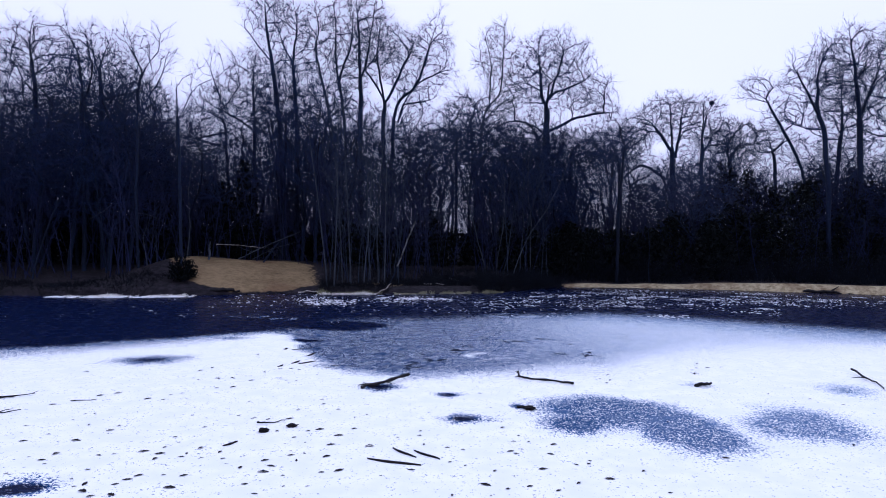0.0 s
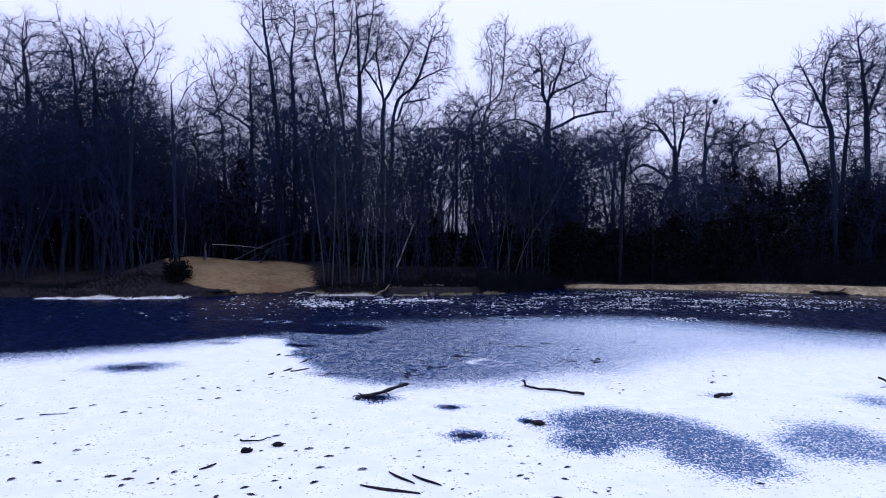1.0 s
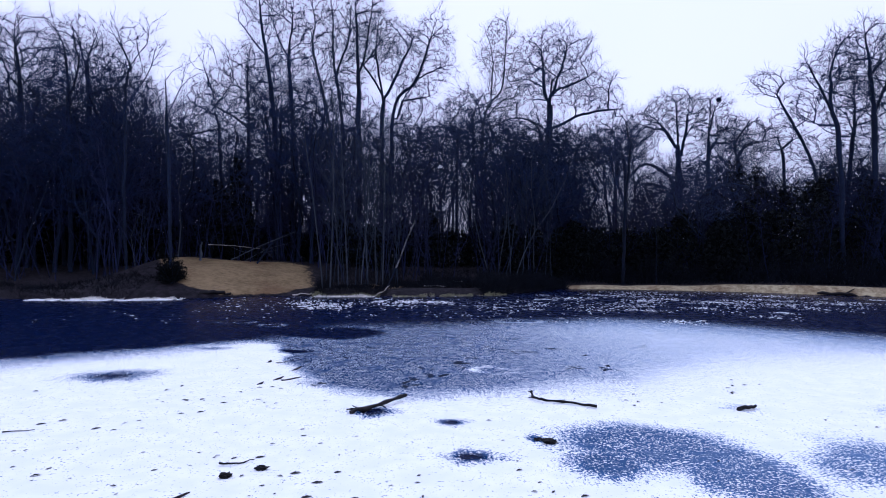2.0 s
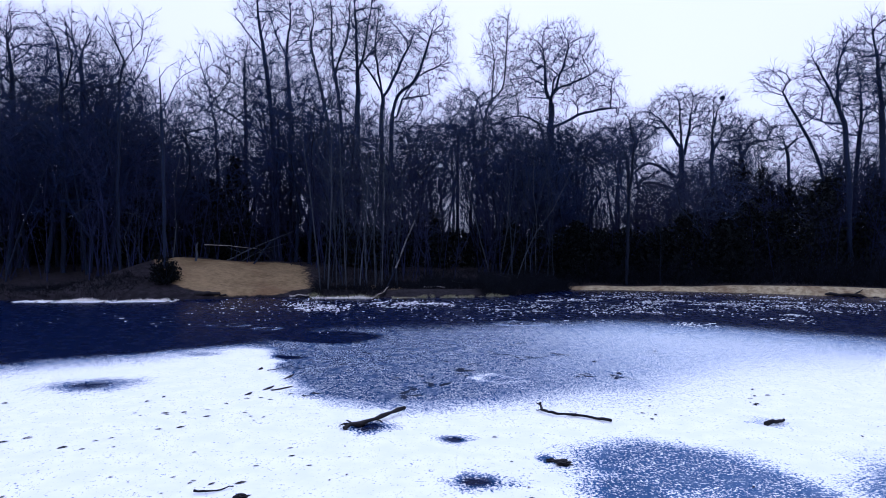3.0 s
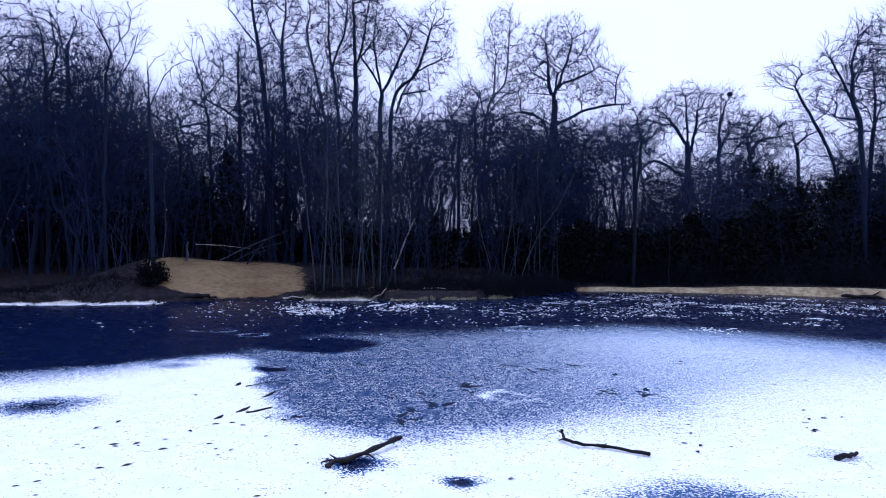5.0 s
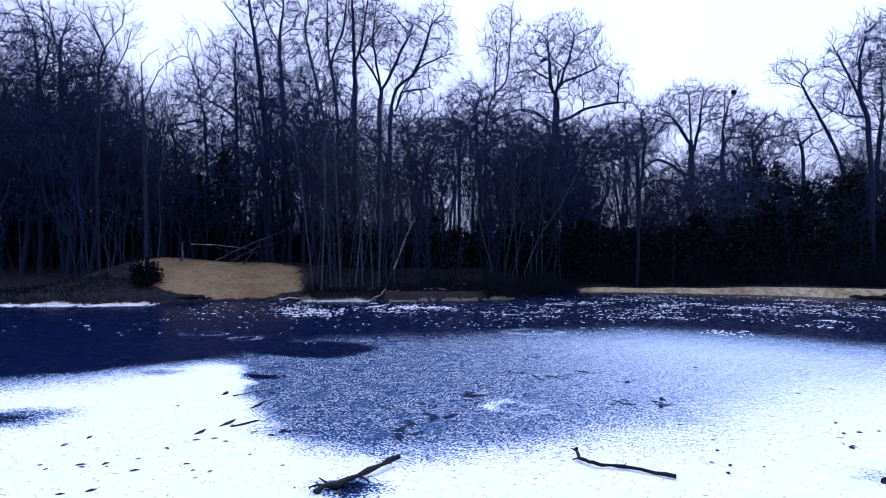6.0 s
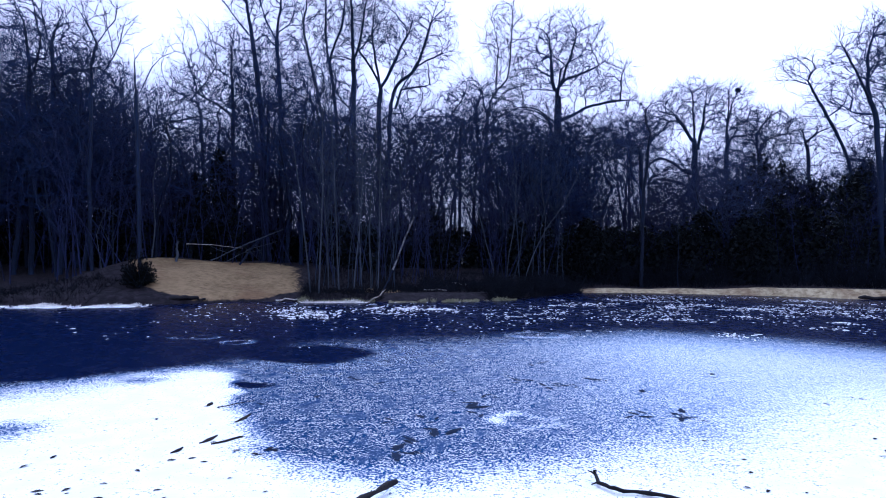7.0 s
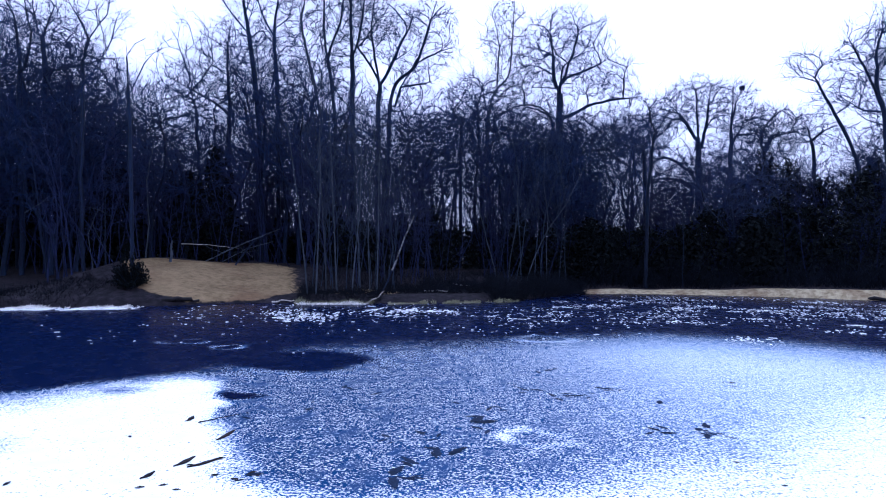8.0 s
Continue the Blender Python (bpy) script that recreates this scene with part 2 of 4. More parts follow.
    # cloudier, paler ice to the right, where thin slush has frozen
    slush = math_node(nt, "MULTIPLY", smooth(nt, x, 0.6, 4.8), smooth(nt, math_node(nt, "MULTIPLY_ADD", crumb.outputs[0], 0.3, cover), 0.22, 0.62))
    clear = mix_color(nt, smooth(nt, cover, 0.05, 0.45), (0.0020, 0.0050, 0.027, 1), (0.018, 0.062, 0.185, 1))
    put(nt, ice.inputs["Base Color"], mix_color(nt, wet, mix_color(nt, slush, clear, (0.185, 0.265, 0.42, 1)), (0.042, 0.105, 0.25, 1)))
    put(nt, ice.inputs["Roughness"], smooth(nt, patch.outputs[0], 0.3, 0.7, 0.20, 0.30))
    ice.inputs["IOR"].default_value = 1.31
    ice.inputs["Specular IOR Level"].default_value = 0.06
    put(nt, ice.inputs["Normal"], bump_node(nt, math_node(nt, "MULTIPLY_ADD", grain.outputs[0], 0.25, patch.outputs[0]), 0.05, 0.01))
    mixer = nt.nodes.new("ShaderNodeMixShader")
    put(nt, mixer.inputs[0], mask)
    nt.links.new(ice.outputs[0], mixer.inputs[1])
    nt.links.new(snow.outputs[0], mixer.inputs[2])
    nt.links.new(mixer.outputs[0], out.inputs[0])
    return m


# ---- mesh helpers ----
def mesh_of(name, verts, faces, material, smooth_shade=True):
    me = bpy.data.meshes.new(name)
    me.from_pydata(verts, [], faces)
    me.materials.append(material)
    if smooth_shade:
        me.polygons.foreach_set("use_smooth", [True] * len(me.polygons))
    me.update()
    return me


def piece(name, verts, faces, material, parent=None, label="", smooth_shade=True):
    ob = new(name, mesh_of(name, verts, faces, material, smooth_shade))
    if parent is not None:
        ob.parent = parent
    if label:
        ob["label"] = label
    return ob


class Shape:
    """Vertices and faces that tubes and leaves are added to."""

    def __init__(self):
        self.v, self.f = [], []

    def tube(self, pts, radii, n=3, cap=False):
        base = len(self.v)
        k = len(pts)
        for i in range(k):
            d = pts[min(i + 1, k - 1)] - pts[max(i - 1, 0)]
            a = d.cross(Vector((0.31, 0.95, 0.02)) if abs(d.z) > 0.5 * d.length else Vector((0.05, 0.02, 1.0)))
            if a.length < 1e-6:
                a = Vector((1, 0, 0))
            a.normalize()
            b = d.cross(a).normalized()
            for j in range(n):
                w = 2 * math.pi * j / n
                self.v.append(tuple(pts[i] + (a * math.cos(w) + b * math.sin(w)) * radii[i]))
        for i in range(k - 1):
            for j in range(n):
                q = (j + 1) % n
                self.f.append((base + i * n + j, base + i * n + q, base + (i + 1) * n + q, base + (i + 1) * n + j))
        if cap:
            self.f.append(tuple(base + j for j in range(n)))
            self.f.append(tuple(base + (k - 1) * n + j for j in range(n - 1, -1, -1)))

    def cone(self, p, q, r):
        """A twig that tapers to a point."""
        d = q - p
        a = d.cross(Vector((0.31, 0.95, 0.02)) if abs(d.z) > 0.5 * d.length else Vector((0.05, 0.02, 1.0))).normalized() * r
        b = d.cross(a).normalized() * r
        base = len(self.v)
        self.v += [tuple(p + a), tuple(p - a * 0.5 + b * 0.87), tuple(p - a * 0.5 - b * 0.87), tuple(q)]
        self.f += [(base, base + 1, base + 3), (base + 1, base + 2, base + 3), (base + 2, base, base + 3)]

    def leaf(self, c, a, b):
        base = len(self.v)
        for w in (c - a, c + b * 0.5, c + a, c - b * 0.5):
            self.v.append(tuple(w))
        self.f.append((base, base + 1, base + 2, base + 3))


def jitter(rng, s):
    return Vector((rng.gauss(0, s), rng.gauss(0, s), rng.gauss(0, s)))


def off_axis(rng, d, angle):
    """d turned by angle degrees towards a random side."""
    side = d.cross(jitter(rng, 1.0))
    if side.length < 1e-4:
        side = Vector((1, 0, 0))
    side.normalize()
    return (d * math.cos(radians(angle)) + side * math.sin(radians(angle))).normalized()


def spray(shape, rng, q, d, size, r, side=3, lift=0.15, spread=(18, 55)):
    """A twig with shorter ones along it, each ending in a point."""
    e = (off_axis(rng, d, rng.uniform(*spread)) + Vector((0, 0, lift))).normalized()
    end = q + e * size
    shape.cone(q, end, r)
    for k in range(side):
        t = (k + rng.uniform(0.2, 1.0)) / (side + 0.3)
        g = (off_axis(rng, e, rng.uniform(24, 60)) + Vector((0, 0, lift * 0.8))).normalized()
        p = q.lerp(end, t)
        shape.cone(p, p + g * size * rng.uniform(0.35, 0.7) * (1.1 - 0.5 * t), r * 0.75)


def bent(rng, pts, step, kink):
    """Points along a smooth, slightly crooked line through pts."""
    out, drift = [], Vector((0, 0, 0))
    for i in range(len(pts) - 1):
        p0, p1, p2 = pts[max(i - 1, 0)], pts[i], pts[i + 1]
        p3 = pts[min(i + 2, len(pts) - 1)]
        n = max(1, int((p2 - p1).length / step))
        for k in range(1, n + 1):
            t = k / n
            c = (p1 * 2 + (p2 - p0) * t + (p0 * 2 - p1 * 5 + p2 * 4 - p3) * t * t + (p1 * 3 - p0 - p2 * 3 + p3) * t ** 3) * 0.5
            drift = drift * 0.82 + Vector((rng.gauss(0, kink), rng.gauss(0, kink), rng.gauss(0, kink * 0.5)))
            out.append(c + drift)
    return out


# per level: segments, wobble, upward pull, sides
GROW = {1: (9, 0.15, 0.03, 5), 2: (6, 0.25, 0.05, 4), 3: (4, 0.30, 0.06, 3), 4: (2, 0.3, 0.05, 3)}


def branch(shapes, rng, p, d, length, r, level, kids, angle, ratio, droop=0.0, last=4, thin=0.008):
    seg, wob, up, sides = GROW[level]
    pts, radii, dirs = [p.copy()], [r], [d.copy()]
    for i in range(seg):
        d = (d + jitter(rng, wob) + Vector((0, 0, up - droop * (i / seg)))).normalized()
        p = p + d * (length / seg)
        pts.append(p.copy())
        dirs.append(d.copy())
        radii.append(max(r * (1 - 0.85 * (i + 1) / seg), thin * 0.8))
    shapes[min(level, len(shapes) - 1)].tube(pts, radii, sides)
    if level >= last:
        return
    n = kids[level - 1]
    for i in range(n):
        t = 0.24 + 0.76 * (i + rng.random()) / n
        s = min(t * seg, seg - 0.001)
        k = int(s)
        q = pts[k].lerp(pts[k + 1], s - k)
        cr = max(radii[k] * 0.56, thin)
        cl = length * ratio[level - 1] * (1.0 - 0.4 * t) * rng.uniform(0.7, 1.25)
        branch(shapes, rng, q, off_axis(rng, dirs[k], rng.uniform(0.65, 1.3) * angle), cl, cr, level + 1, kids, angle, ratio, droop, last, thin)


def colonise(rng, nodes, parents, points, step, reach, kill, rounds=90, wander=0.15, lift=0.10):
    """Lets branches grow from nodes towards points in the crown until every point is reached."""
    P, par = [np.array(n, float) for n in nodes], list(parents)
    A = np.array(points, float)
    R = np.random.RandomState(rng.randint(0, 10 ** 6))
    Q = np.array(P)
    d = np.linalg.norm(A[:, None] - Q[None], axis=2)
    near, dist = d.argmin(1), d.min(1)
    stall = np.zeros(len(A), int)
    for _ in range(rounds):
        use = dist < reach
        if len(A) == 0 or not use.any():
            break
        idx, inv = np.unique(near[use], return_inverse=True)
        pull = np.zeros((len(idx), 3))
        v = A[use] - np.array(P)[near[use]]
        v /= np.maximum(np.linalg.norm(v, axis=1), 1e-6)[:, None]
        np.add.at(pull, inv, v)
        pull /= np.maximum(np.linalg.norm(pull, axis=1), 1e-6)[:, None]
        pn = np.array(par)[idx]
        run = np.array(P)[idx] - np.array(P)[np.maximum(pn, 0)]
        run /= np.maximum(np.linalg.norm(run, axis=1), 1e-6)[:, None]
        pull += 0.95 * run + R.normal(0, wander, pull.shape) + np.array((0, 0, lift))
        pull /= np.linalg.norm(pull, axis=1)[:, None]
        fresh = np.array(P)[idx] + pull * step
        first = len(P)
        P.extend(fresh)
        par.extend(int(i) for i in idx)
        d = np.linalg.norm(A[:, None] - fresh[None], axis=2)
        m, at = d.min(1), d.argmin(1) + first
        stall = np.where(m < dist, 0, stall + use)
        near, dist = np.where(m < dist, at, near), np.minimum(m, dist)
        keep = (dist > kill) & (stall < 2)
        A, near, dist, stall = A[keep], near[keep], dist[keep], stall[keep]
    return P, par


def tree(x, y, radius, stems, crowns, count, seed, label, bark=None, twig=None, twigs=2.6, step=0.34, thin=0.0105, kink=0.035, fine=0.58, boughs=2.0, name="bare_tree", group="bare trees round the pond"):
    """A bare tree. stems: the trunk and main limbs as (across, height) guide points; crowns: the masses of twigs as (across, height, half width, half height)."""
    rng = random.Random(seed)
    z0 = ground_at(x, y) if y else 0.0
    nodes, parents = [(0.0, 0.0, -0.25)], [-1]
    for k, guide in enumerate(stems):
        pts = [Vector((px, 0, pz - z0)) for px, pz in guide]
        if k:
            # a limb starts at the nearest node grown so far
            start = min(range(len(nodes)), key=lambda i: (Vector(nodes[i]) - pts[0]).length)
        else:
            start = 0
        last, base = start, Vector(nodes[start])
        away = rng.uniform(-0.3, 0.3) if k else 0.0
        run = 0.0
        for q in bent(rng, [base] + [Vector((p.x, base.y, p.z)) for p in pts], step, kink if k else kink * 0.45):
            run += away * step
            nodes.append((q.x, q.y + run, q.z))
            parents.append(last)
            last = len(nodes) - 1
    # boughs that reach from the limbs into each mass of twigs
    for c in crowns:
        for _ in range(max(2, round(c[2] * c[3] * boughs)) if boughs else 0):
            v = Vector((rng.gauss(0, 1), rng.gauss(0, 0.8), rng.gauss(0.25, 0.8))).normalized() * rng.uniform(0.55, 0.92)
            goal = Vector((c[0] + v.x * c[2], v.y * min(c[2], 2.4), c[1] - z0 + v.z * c[3]))
            start = min(range(len(nodes)), key=lambda i: (Vector(nodes[i]) - goal).length + 2.5 * max(0.0, nodes[i][2] - goal.z + 0.35))
            a = Vector(nodes[start])
            mid = a.lerp(goal, 0.5) + Vector((0, 0, rng.uniform(-0.12, 0.16) * (goal - a).length))
            last = start
            for q in bent(rng, [a, mid, goal], step, kink * 1.2):
                nodes.append(tuple(q))
                parents.append(last)
                last = len(nodes) - 1
    points = []
    weight = [c[2] * c[3] for c in crowns]
    for c, w in zip(crowns, weight):
        for _ in range(int(count * 2.6 * w / sum(weight))):
            v = jitter(rng, 1.0).normalized() * (rng.random() ** 0.42)
            points.append((c[0] + v.x * c[2], v.y * min(c[2], 2.8), c[1] - z0 + v.z * c[3]))
    P, par = colonise(rng, nodes, parents, points, step, 3.0, step * 1.1, wander=0.12 + kink * 4)
    n = len(P)
    kids = [[] for _ in range(n)]
    for i in range(1, n):
        kids[par[i]].append(i)
    ends = [1] * n
    for i in range(n - 1, 0, -1):
        if not kids[i]:
            ends[i] = 1
        ends[par[i]] = sum(ends[j] for j in kids[par[i]])
    power = math.log(max(radius * 0.72, 0.05) / thin) / math.log(max(ends[0], 3))
    rad = [thin * e ** power for e in ends]
    trunk, crown = Shape(), Shape()
    limbs = []
    starts = [(0, None)]
    while starts:
        i, base = starts.pop()
        chain = [base, i] if base is not None else [i]
        while kids[i]:
            order = sorted(kids[i], key=lambda j: -ends[j])
            starts += [(j, i) for j in order[1:]]
            i = order[0]
            chain.append(i)
        if len(chain) < 2:
            continue
        pts = [Vector(P[j]) for j in chain]
        rr = [rad[j] for j in chain]
        if base is not None:
            rr[0] = rr[1]
        else:
            for j in range(min(4, len(rr))):
                rr[j] *= 1 + 0.4 * math.exp(-j * 1.2)
        big = rr[1]
        if base is None:
            trunk.tube(pts, rr, 8)
        elif big > 0.05:
            limb = Shape()
            limb.tube(pts, rr, 5)
            limbs.append(limb)
        else:
            crown.tube(pts, rr, 4 if big > 0.025 else 3)
    # sprays of twigs on everything thin
    for i in range(1, n):
        if rad[i] > 0.05:
            continue
        d = (Vector(P[i]) - Vector(P[par[i]])).normalized()
        for _ in range(int(twigs) + (rng.random() < twigs % 1)):
            spray(crown, rng, Vector(P[i]), d, fine * rng.uniform(0.6, 1.35), thin * 0.85)
    root = new(name)
    root.location = (x, y, z0)
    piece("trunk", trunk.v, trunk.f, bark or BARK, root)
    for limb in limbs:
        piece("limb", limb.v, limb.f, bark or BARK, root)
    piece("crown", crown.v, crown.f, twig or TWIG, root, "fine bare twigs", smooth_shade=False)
    return tagged(root, label, "tree", group)


# ---- ground: one sheet with the pond's basin, the sandy mound and the wood's floor ----
SHORE_X = [-60, -25, -12.6, -10.4, -8.3, -6.9, -4.2, -1.7, 0.2, 2.2, 4.2, 5.6, 8, 10.1, 14.4, 17.2, 25, 60]
SHORE_Y = [10, 20.0, 21.3, 21.6, 22.4, 23.6, 23.9, 24.3, 24.9, 25.7, 28.2, 30.3, 30.9, 30.7, 29.8, 28.2, 25, 12]


def inside(x, y):
    """How far a place lies inside the pond, in metres."""
    return np.minimum(np.minimum((np.interp(x, SHORE_X, SHORE_Y) - y) * 0.9, 34 - np.abs(x)), y + 16)


def step01(v, lo, hi):
    t = np.clip((v - lo) / (hi - lo), 0, 1)
    return t * t * (3 - 2 * t)


def ground_height(x, y):
    out = -inside(x, y)
    z = -0.35 + 0.60 * step01(out, -0.5, 0.7) + 0.75 * step01(out, 0.5, 9) + 1.3 * step01(out, 8, 45) + 2.4 * step01(out, 38, 75)
    z = z + (0.40 - 0.065 * (x + 8)) * step01(x, -13.8, -11.6) * (1 - step01(x, -6.1, -3.6)) * step01(out, 0.1, 3.4) * (1 - step01(out, 5, 11))
    z = z - 0.11 * step01(x, 4, 6) * (1 - step01(x, 9, 17)) * step01(out, 0.0, 0.6) * (1 - step01(out, 1.2, 3)) + (0.02 + 0.015 * np.sin(x * 1.9) + 0.10 * step01(x, 9, 17)) * step01(x, 5, 7) * step01(out, 0.0, 0.6) * (1 - step01(out, 2.5, 5))
    return z + 0.05 * np.sin(x * 1.7 + y * 0.6) * np.sin(y * 1.3 - x * 0.4) * step01(out, 0.3, 2)


def ground_at(x, y):
    return float(ground_height(np.array(x), np.array(y)))


def build_ground():
    xs = np.concatenate([np.array([-900, -400, -200, -110, -75, -55, -44]), np.linspace(-38, 38, 191), np.array([44, 55, 75, 110, 200, 400, 900])])
    ys = np.concatenate([np.array([-900, -400, -200, -100, -60, -40, -30, -24, -20]), np.linspace(-18, 18, 25), np.linspace(19, 36, 86), np.linspace(37.5, 62, 18), np.array([70, 85, 110, 160, 260, 500, 900])])
    gx, gy = np.meshgrid(xs, ys)
    gz = ground_height(gx, gy)
    verts = np.stack([gx, gy, gz], -1).reshape(-1, 3)
    w, h = len(xs), len(ys)
    faces = [(j * w + i, j * w + i + 1, (j + 1) * w + i + 1, (j + 1) * w + i) for j in range(h - 1) for i in range(w - 1)]
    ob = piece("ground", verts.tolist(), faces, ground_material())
    out = -inside(gx, gy)
    toe = -0.05 + 0.42 * np.clip(np.abs(gx + 7.0) - 0.7, 0, 3) ** 1.5
    mound = step01(gx + 0.62 * out, -9.7, -8.3) * (1 - step01(gx + 0.3 * out, -6.2, -3.4)) * step01(out, toe, toe + 0.6) * (1 - step01(out, 5.4, 6.8))
    strip = step01(gx, 5.2, 7.0) * step01(out, -0.6, 0.0) * (1 - step01(out, 0.6, 1.2))
    low = 0.9 * step01(gx, -4.6, -3.8) * (1 - step01(gx, -2.2, -1.0)) * step01(out, 0.7, 1.2) * (1 - step01(out, 1.6, 2.4))
    worn = 0.32 * step01(gx, -15, -13.5) * (1 - step01(gx, -10.6, -9.4)) * step01(out, 1.0, 1.8) * (1 - step01(out, 3.0, 4.2))
    sand = np.clip(np.maximum(np.maximum(mound, strip), np.maximum(low, worn)), 0, 1) * step01(out, -0.3, 0.3)
    ob.data.attributes.new("sand", "FLOAT", "POINT").data.foreach_set("value", sand.reshape(-1).astype(np.float32))
    ob.data.attributes.new("pale", "FLOAT", "POINT").data.foreach_set("value", step01(gx, 4.0, 6.0).reshape(-1).astype(np.float32))
    return tagged(ob, "dark leaf litter with a bare tan sand mound", "ground", kind="structure")


build_ground()


def build_pond():
    xs, ys = np.linspace(-36, 36, 37), np.linspace(-18, 33, 27)
    verts = [(float(a), float(b), 0.0) for b in ys for a in xs]
    w = len(xs)
    faces = [(j * w + i, j * w + i + 1, (j + 1) * w + i + 1, (j + 1) * w + i) for j in range(len(ys) - 1) for i in range(w - 1)]
    ob = piece("pond_ice", verts, faces, ice_material())
    return tagged(ob, "frozen pond, dark bare ice partly under white snow", "ice", kind="structure")


build_pond()

# ---- the trees that stand out on the skyline ----
tree(-15.85, 27, 0.13, [[(-0.3, 9.1), (-0.82, 11.0), (-1.14, 12.28)], [(-0.02, 8.46), (0.28, 9.74), (0.04, 11.23)]],
     [(-0.57, 9.73, 1.16, 1.48), (-0.02, 8.46, 1.06, 0.95)], 500, 300, "tall bare tree with slender upswept stems")
tree(-18.74, 28, 0.15, [[(-0.14, 8.73), (-0.4, 10.95), (-0.31, 12.28)]],
     [(-0.16, 9.84, 1.54, 2.43)], 500, 301, "tall bare tree with a twiggy crown")
tree(-15.61, 28, 0.14, [[(-0.22, 8.99), (-0.46, 10.12), (-0.73, 11.43)], [(-0.41, 9.88), (-0.08, 11.28), (0.04, 11.88)]],
     [(-0.23, 9.54, 1.1, 1.54), (-0.43, 10.98, 0.88, 0.77)], 550, 302, "bare tree with several upright leaders")
tree(-13.04, 26, 0.085, [[(-0.15, 7.6), (-0.12, 8.52), (0.02, 9.23), (0.35, 9.7), (0.72, 10.11), (0.81, 10.82)], [(0.02, 9.23), (-0.42, 10.09), (-0.79, 10.81)], [(-0.12, 7.3), (0.54, 8.25), (1.03, 9.12), (1.23, 9.75), (1.37, 9.97)]],
     [(0.5, 10.3, 0.6, 0.7), (1.2, 9.6, 0.35, 0.5), (-0.5, 10.1, 0.6, 0.8), (-0.3, 8.6, 0.9, 0.8)], 170, 303, "bare forked tree with open upper limbs")
tree(-10.71, 25, 0.085, [[(-0.29, 7.28), (-0.31, 8.37), (-0.05, 8.72), (0.31, 8.92)], [(-0.31, 8.3), (-0.36, 8.75)], [(-0.25, 7.1), (-0.07, 7.6), (0.15, 8.15), (0.45, 8.52), (0.85, 8.73)], [(0.3, 8.35), (0.62, 8.42)]],
     [(0.85, 8.5, 0.19, 0.19)], 14, 304, "dead snag with broken stubs above the thicket", twigs=0.4, kink=0.02, boughs=0.0)
tree(-9.89, 32, 0.13, [[(-0.11, 8.25), (-0.22, 10.84), (-0.08, 12.13)], [(-0.23, 7.99), (-0.88, 8.47), (-2.52, 9.39)]],
     [(-0.31, 10.19, 1.34, 1.93), (-1.67, 9.53, 1.29, 1.03), (0.41, 8.51, 1.03, 1.03)], 800, 305, "bare tree with a fine spreading crown")
tree(-8.07, 31.5, 0.16, [[(-0.43, 7.79), (-0.74, 10.43), (-1.13, 12.97), (-1.33, 14.5)], [(-0.91, 11.45), (-2.1, 12.83), (-2.46, 13.21)]],
     [(-0.9, 11.19, 1.14, 2.28), (-1.32, 13.9, 1.3, 1.3)], 420, 306, "tall straight bare tree")
tree(-7.71, 32.5, 0.13, [[(-0.21, 8.63), (-0.38, 11.61), (-0.27, 13.4), (-0.31, 14.46)], [(-0.38, 11.42), (-1.03, 12.92)]],
     [(-0.09, 11.56, 1.0, 2.23), (-0.56, 13.8, 1.2, 1.3)], 420, 307, "slender tall bare tree")
tree(-5.81, 35, 0.11, [[(-0.51, 7.73), (-1.56, 12.9), (-1.52, 14.46), (-1.77, 16.18)]],
     [(-1.3, 13.2, 1.2, 3.2)], 380, 308, "slender grey tree leaning over the thicket",bark=PALE)
tree(-5.52, 35.5, 0.13, [[(-0.24, 8.36), (-0.82, 12.69), (-0.85, 14.68), (-1.01, 16.13)], [(-0.66, 11.47), (0.04, 13.81), (0.16, 15.27)]],
     [(-0.4, 14.0, 1.15, 3.2)], 420, 309, "tall slender bare tree")
tree(-4.92, 36.5, 0.19, [[(-0.1, 8.97), (-0.2, 12.4), (-0.3, 15.11), (-0.47, 16.91)], [(-0.17, 12.1), (0.12, 12.79), (0.63, 15.12), (0.88, 16.93)]],
     [(0.32, 14.7, 1.4, 3.0), (-0.55, 11.49, 1.05, 1.8)], 600, 310, "tall bare tree with a forked dark trunk")
tree(-3.71, 37.5, 0.18, [[(-0.04, 9.21), (0.0, 10.92), (-1.23, 12.86), (-3.04, 14.39)], [(0.0, 10.92), (0.76, 12.17), (1.57, 14.01), (1.9, 14.94)], [(0.01, 10.58), (-0.4, 13.68), (-0.12, 15.54)]],
     [(0.53, 13.69, 1.85, 1.85), (-0.56, 14.29, 1.39, 1.85)], 550, 311, "bare tree with long limbs fanning out")
tree(-3.2, 38, 0.17, [[(0.08, 10.06), (1.47, 12.21), (2.59, 15.79), (2.92, 17.05)], [(1.47, 12.21), (2.5, 12.7), (3.59, 13.09)], [(0.33, 9.78), (0.94, 11.36), (2.17, 13.58)]],
     [(2.32, 14.52, 1.41, 1.57), (2.81, 12.8, 1.0, 0.94), (1.41, 11.68, 1.41, 1.41)], 520, 312, "bare tree with one long limb leaning out")
tree(0.74, 34.5, 0.12, [[(-0.07, 7.0), (0.0, 8.27)]],
     [(0.05, 8.84, 1.4, 1.26), (-1.21, 8.4, 0.98, 0.98), (0.9, 8.42, 0.98, 0.98)], 800, 313, "round bare shrubby tree above the thicket")
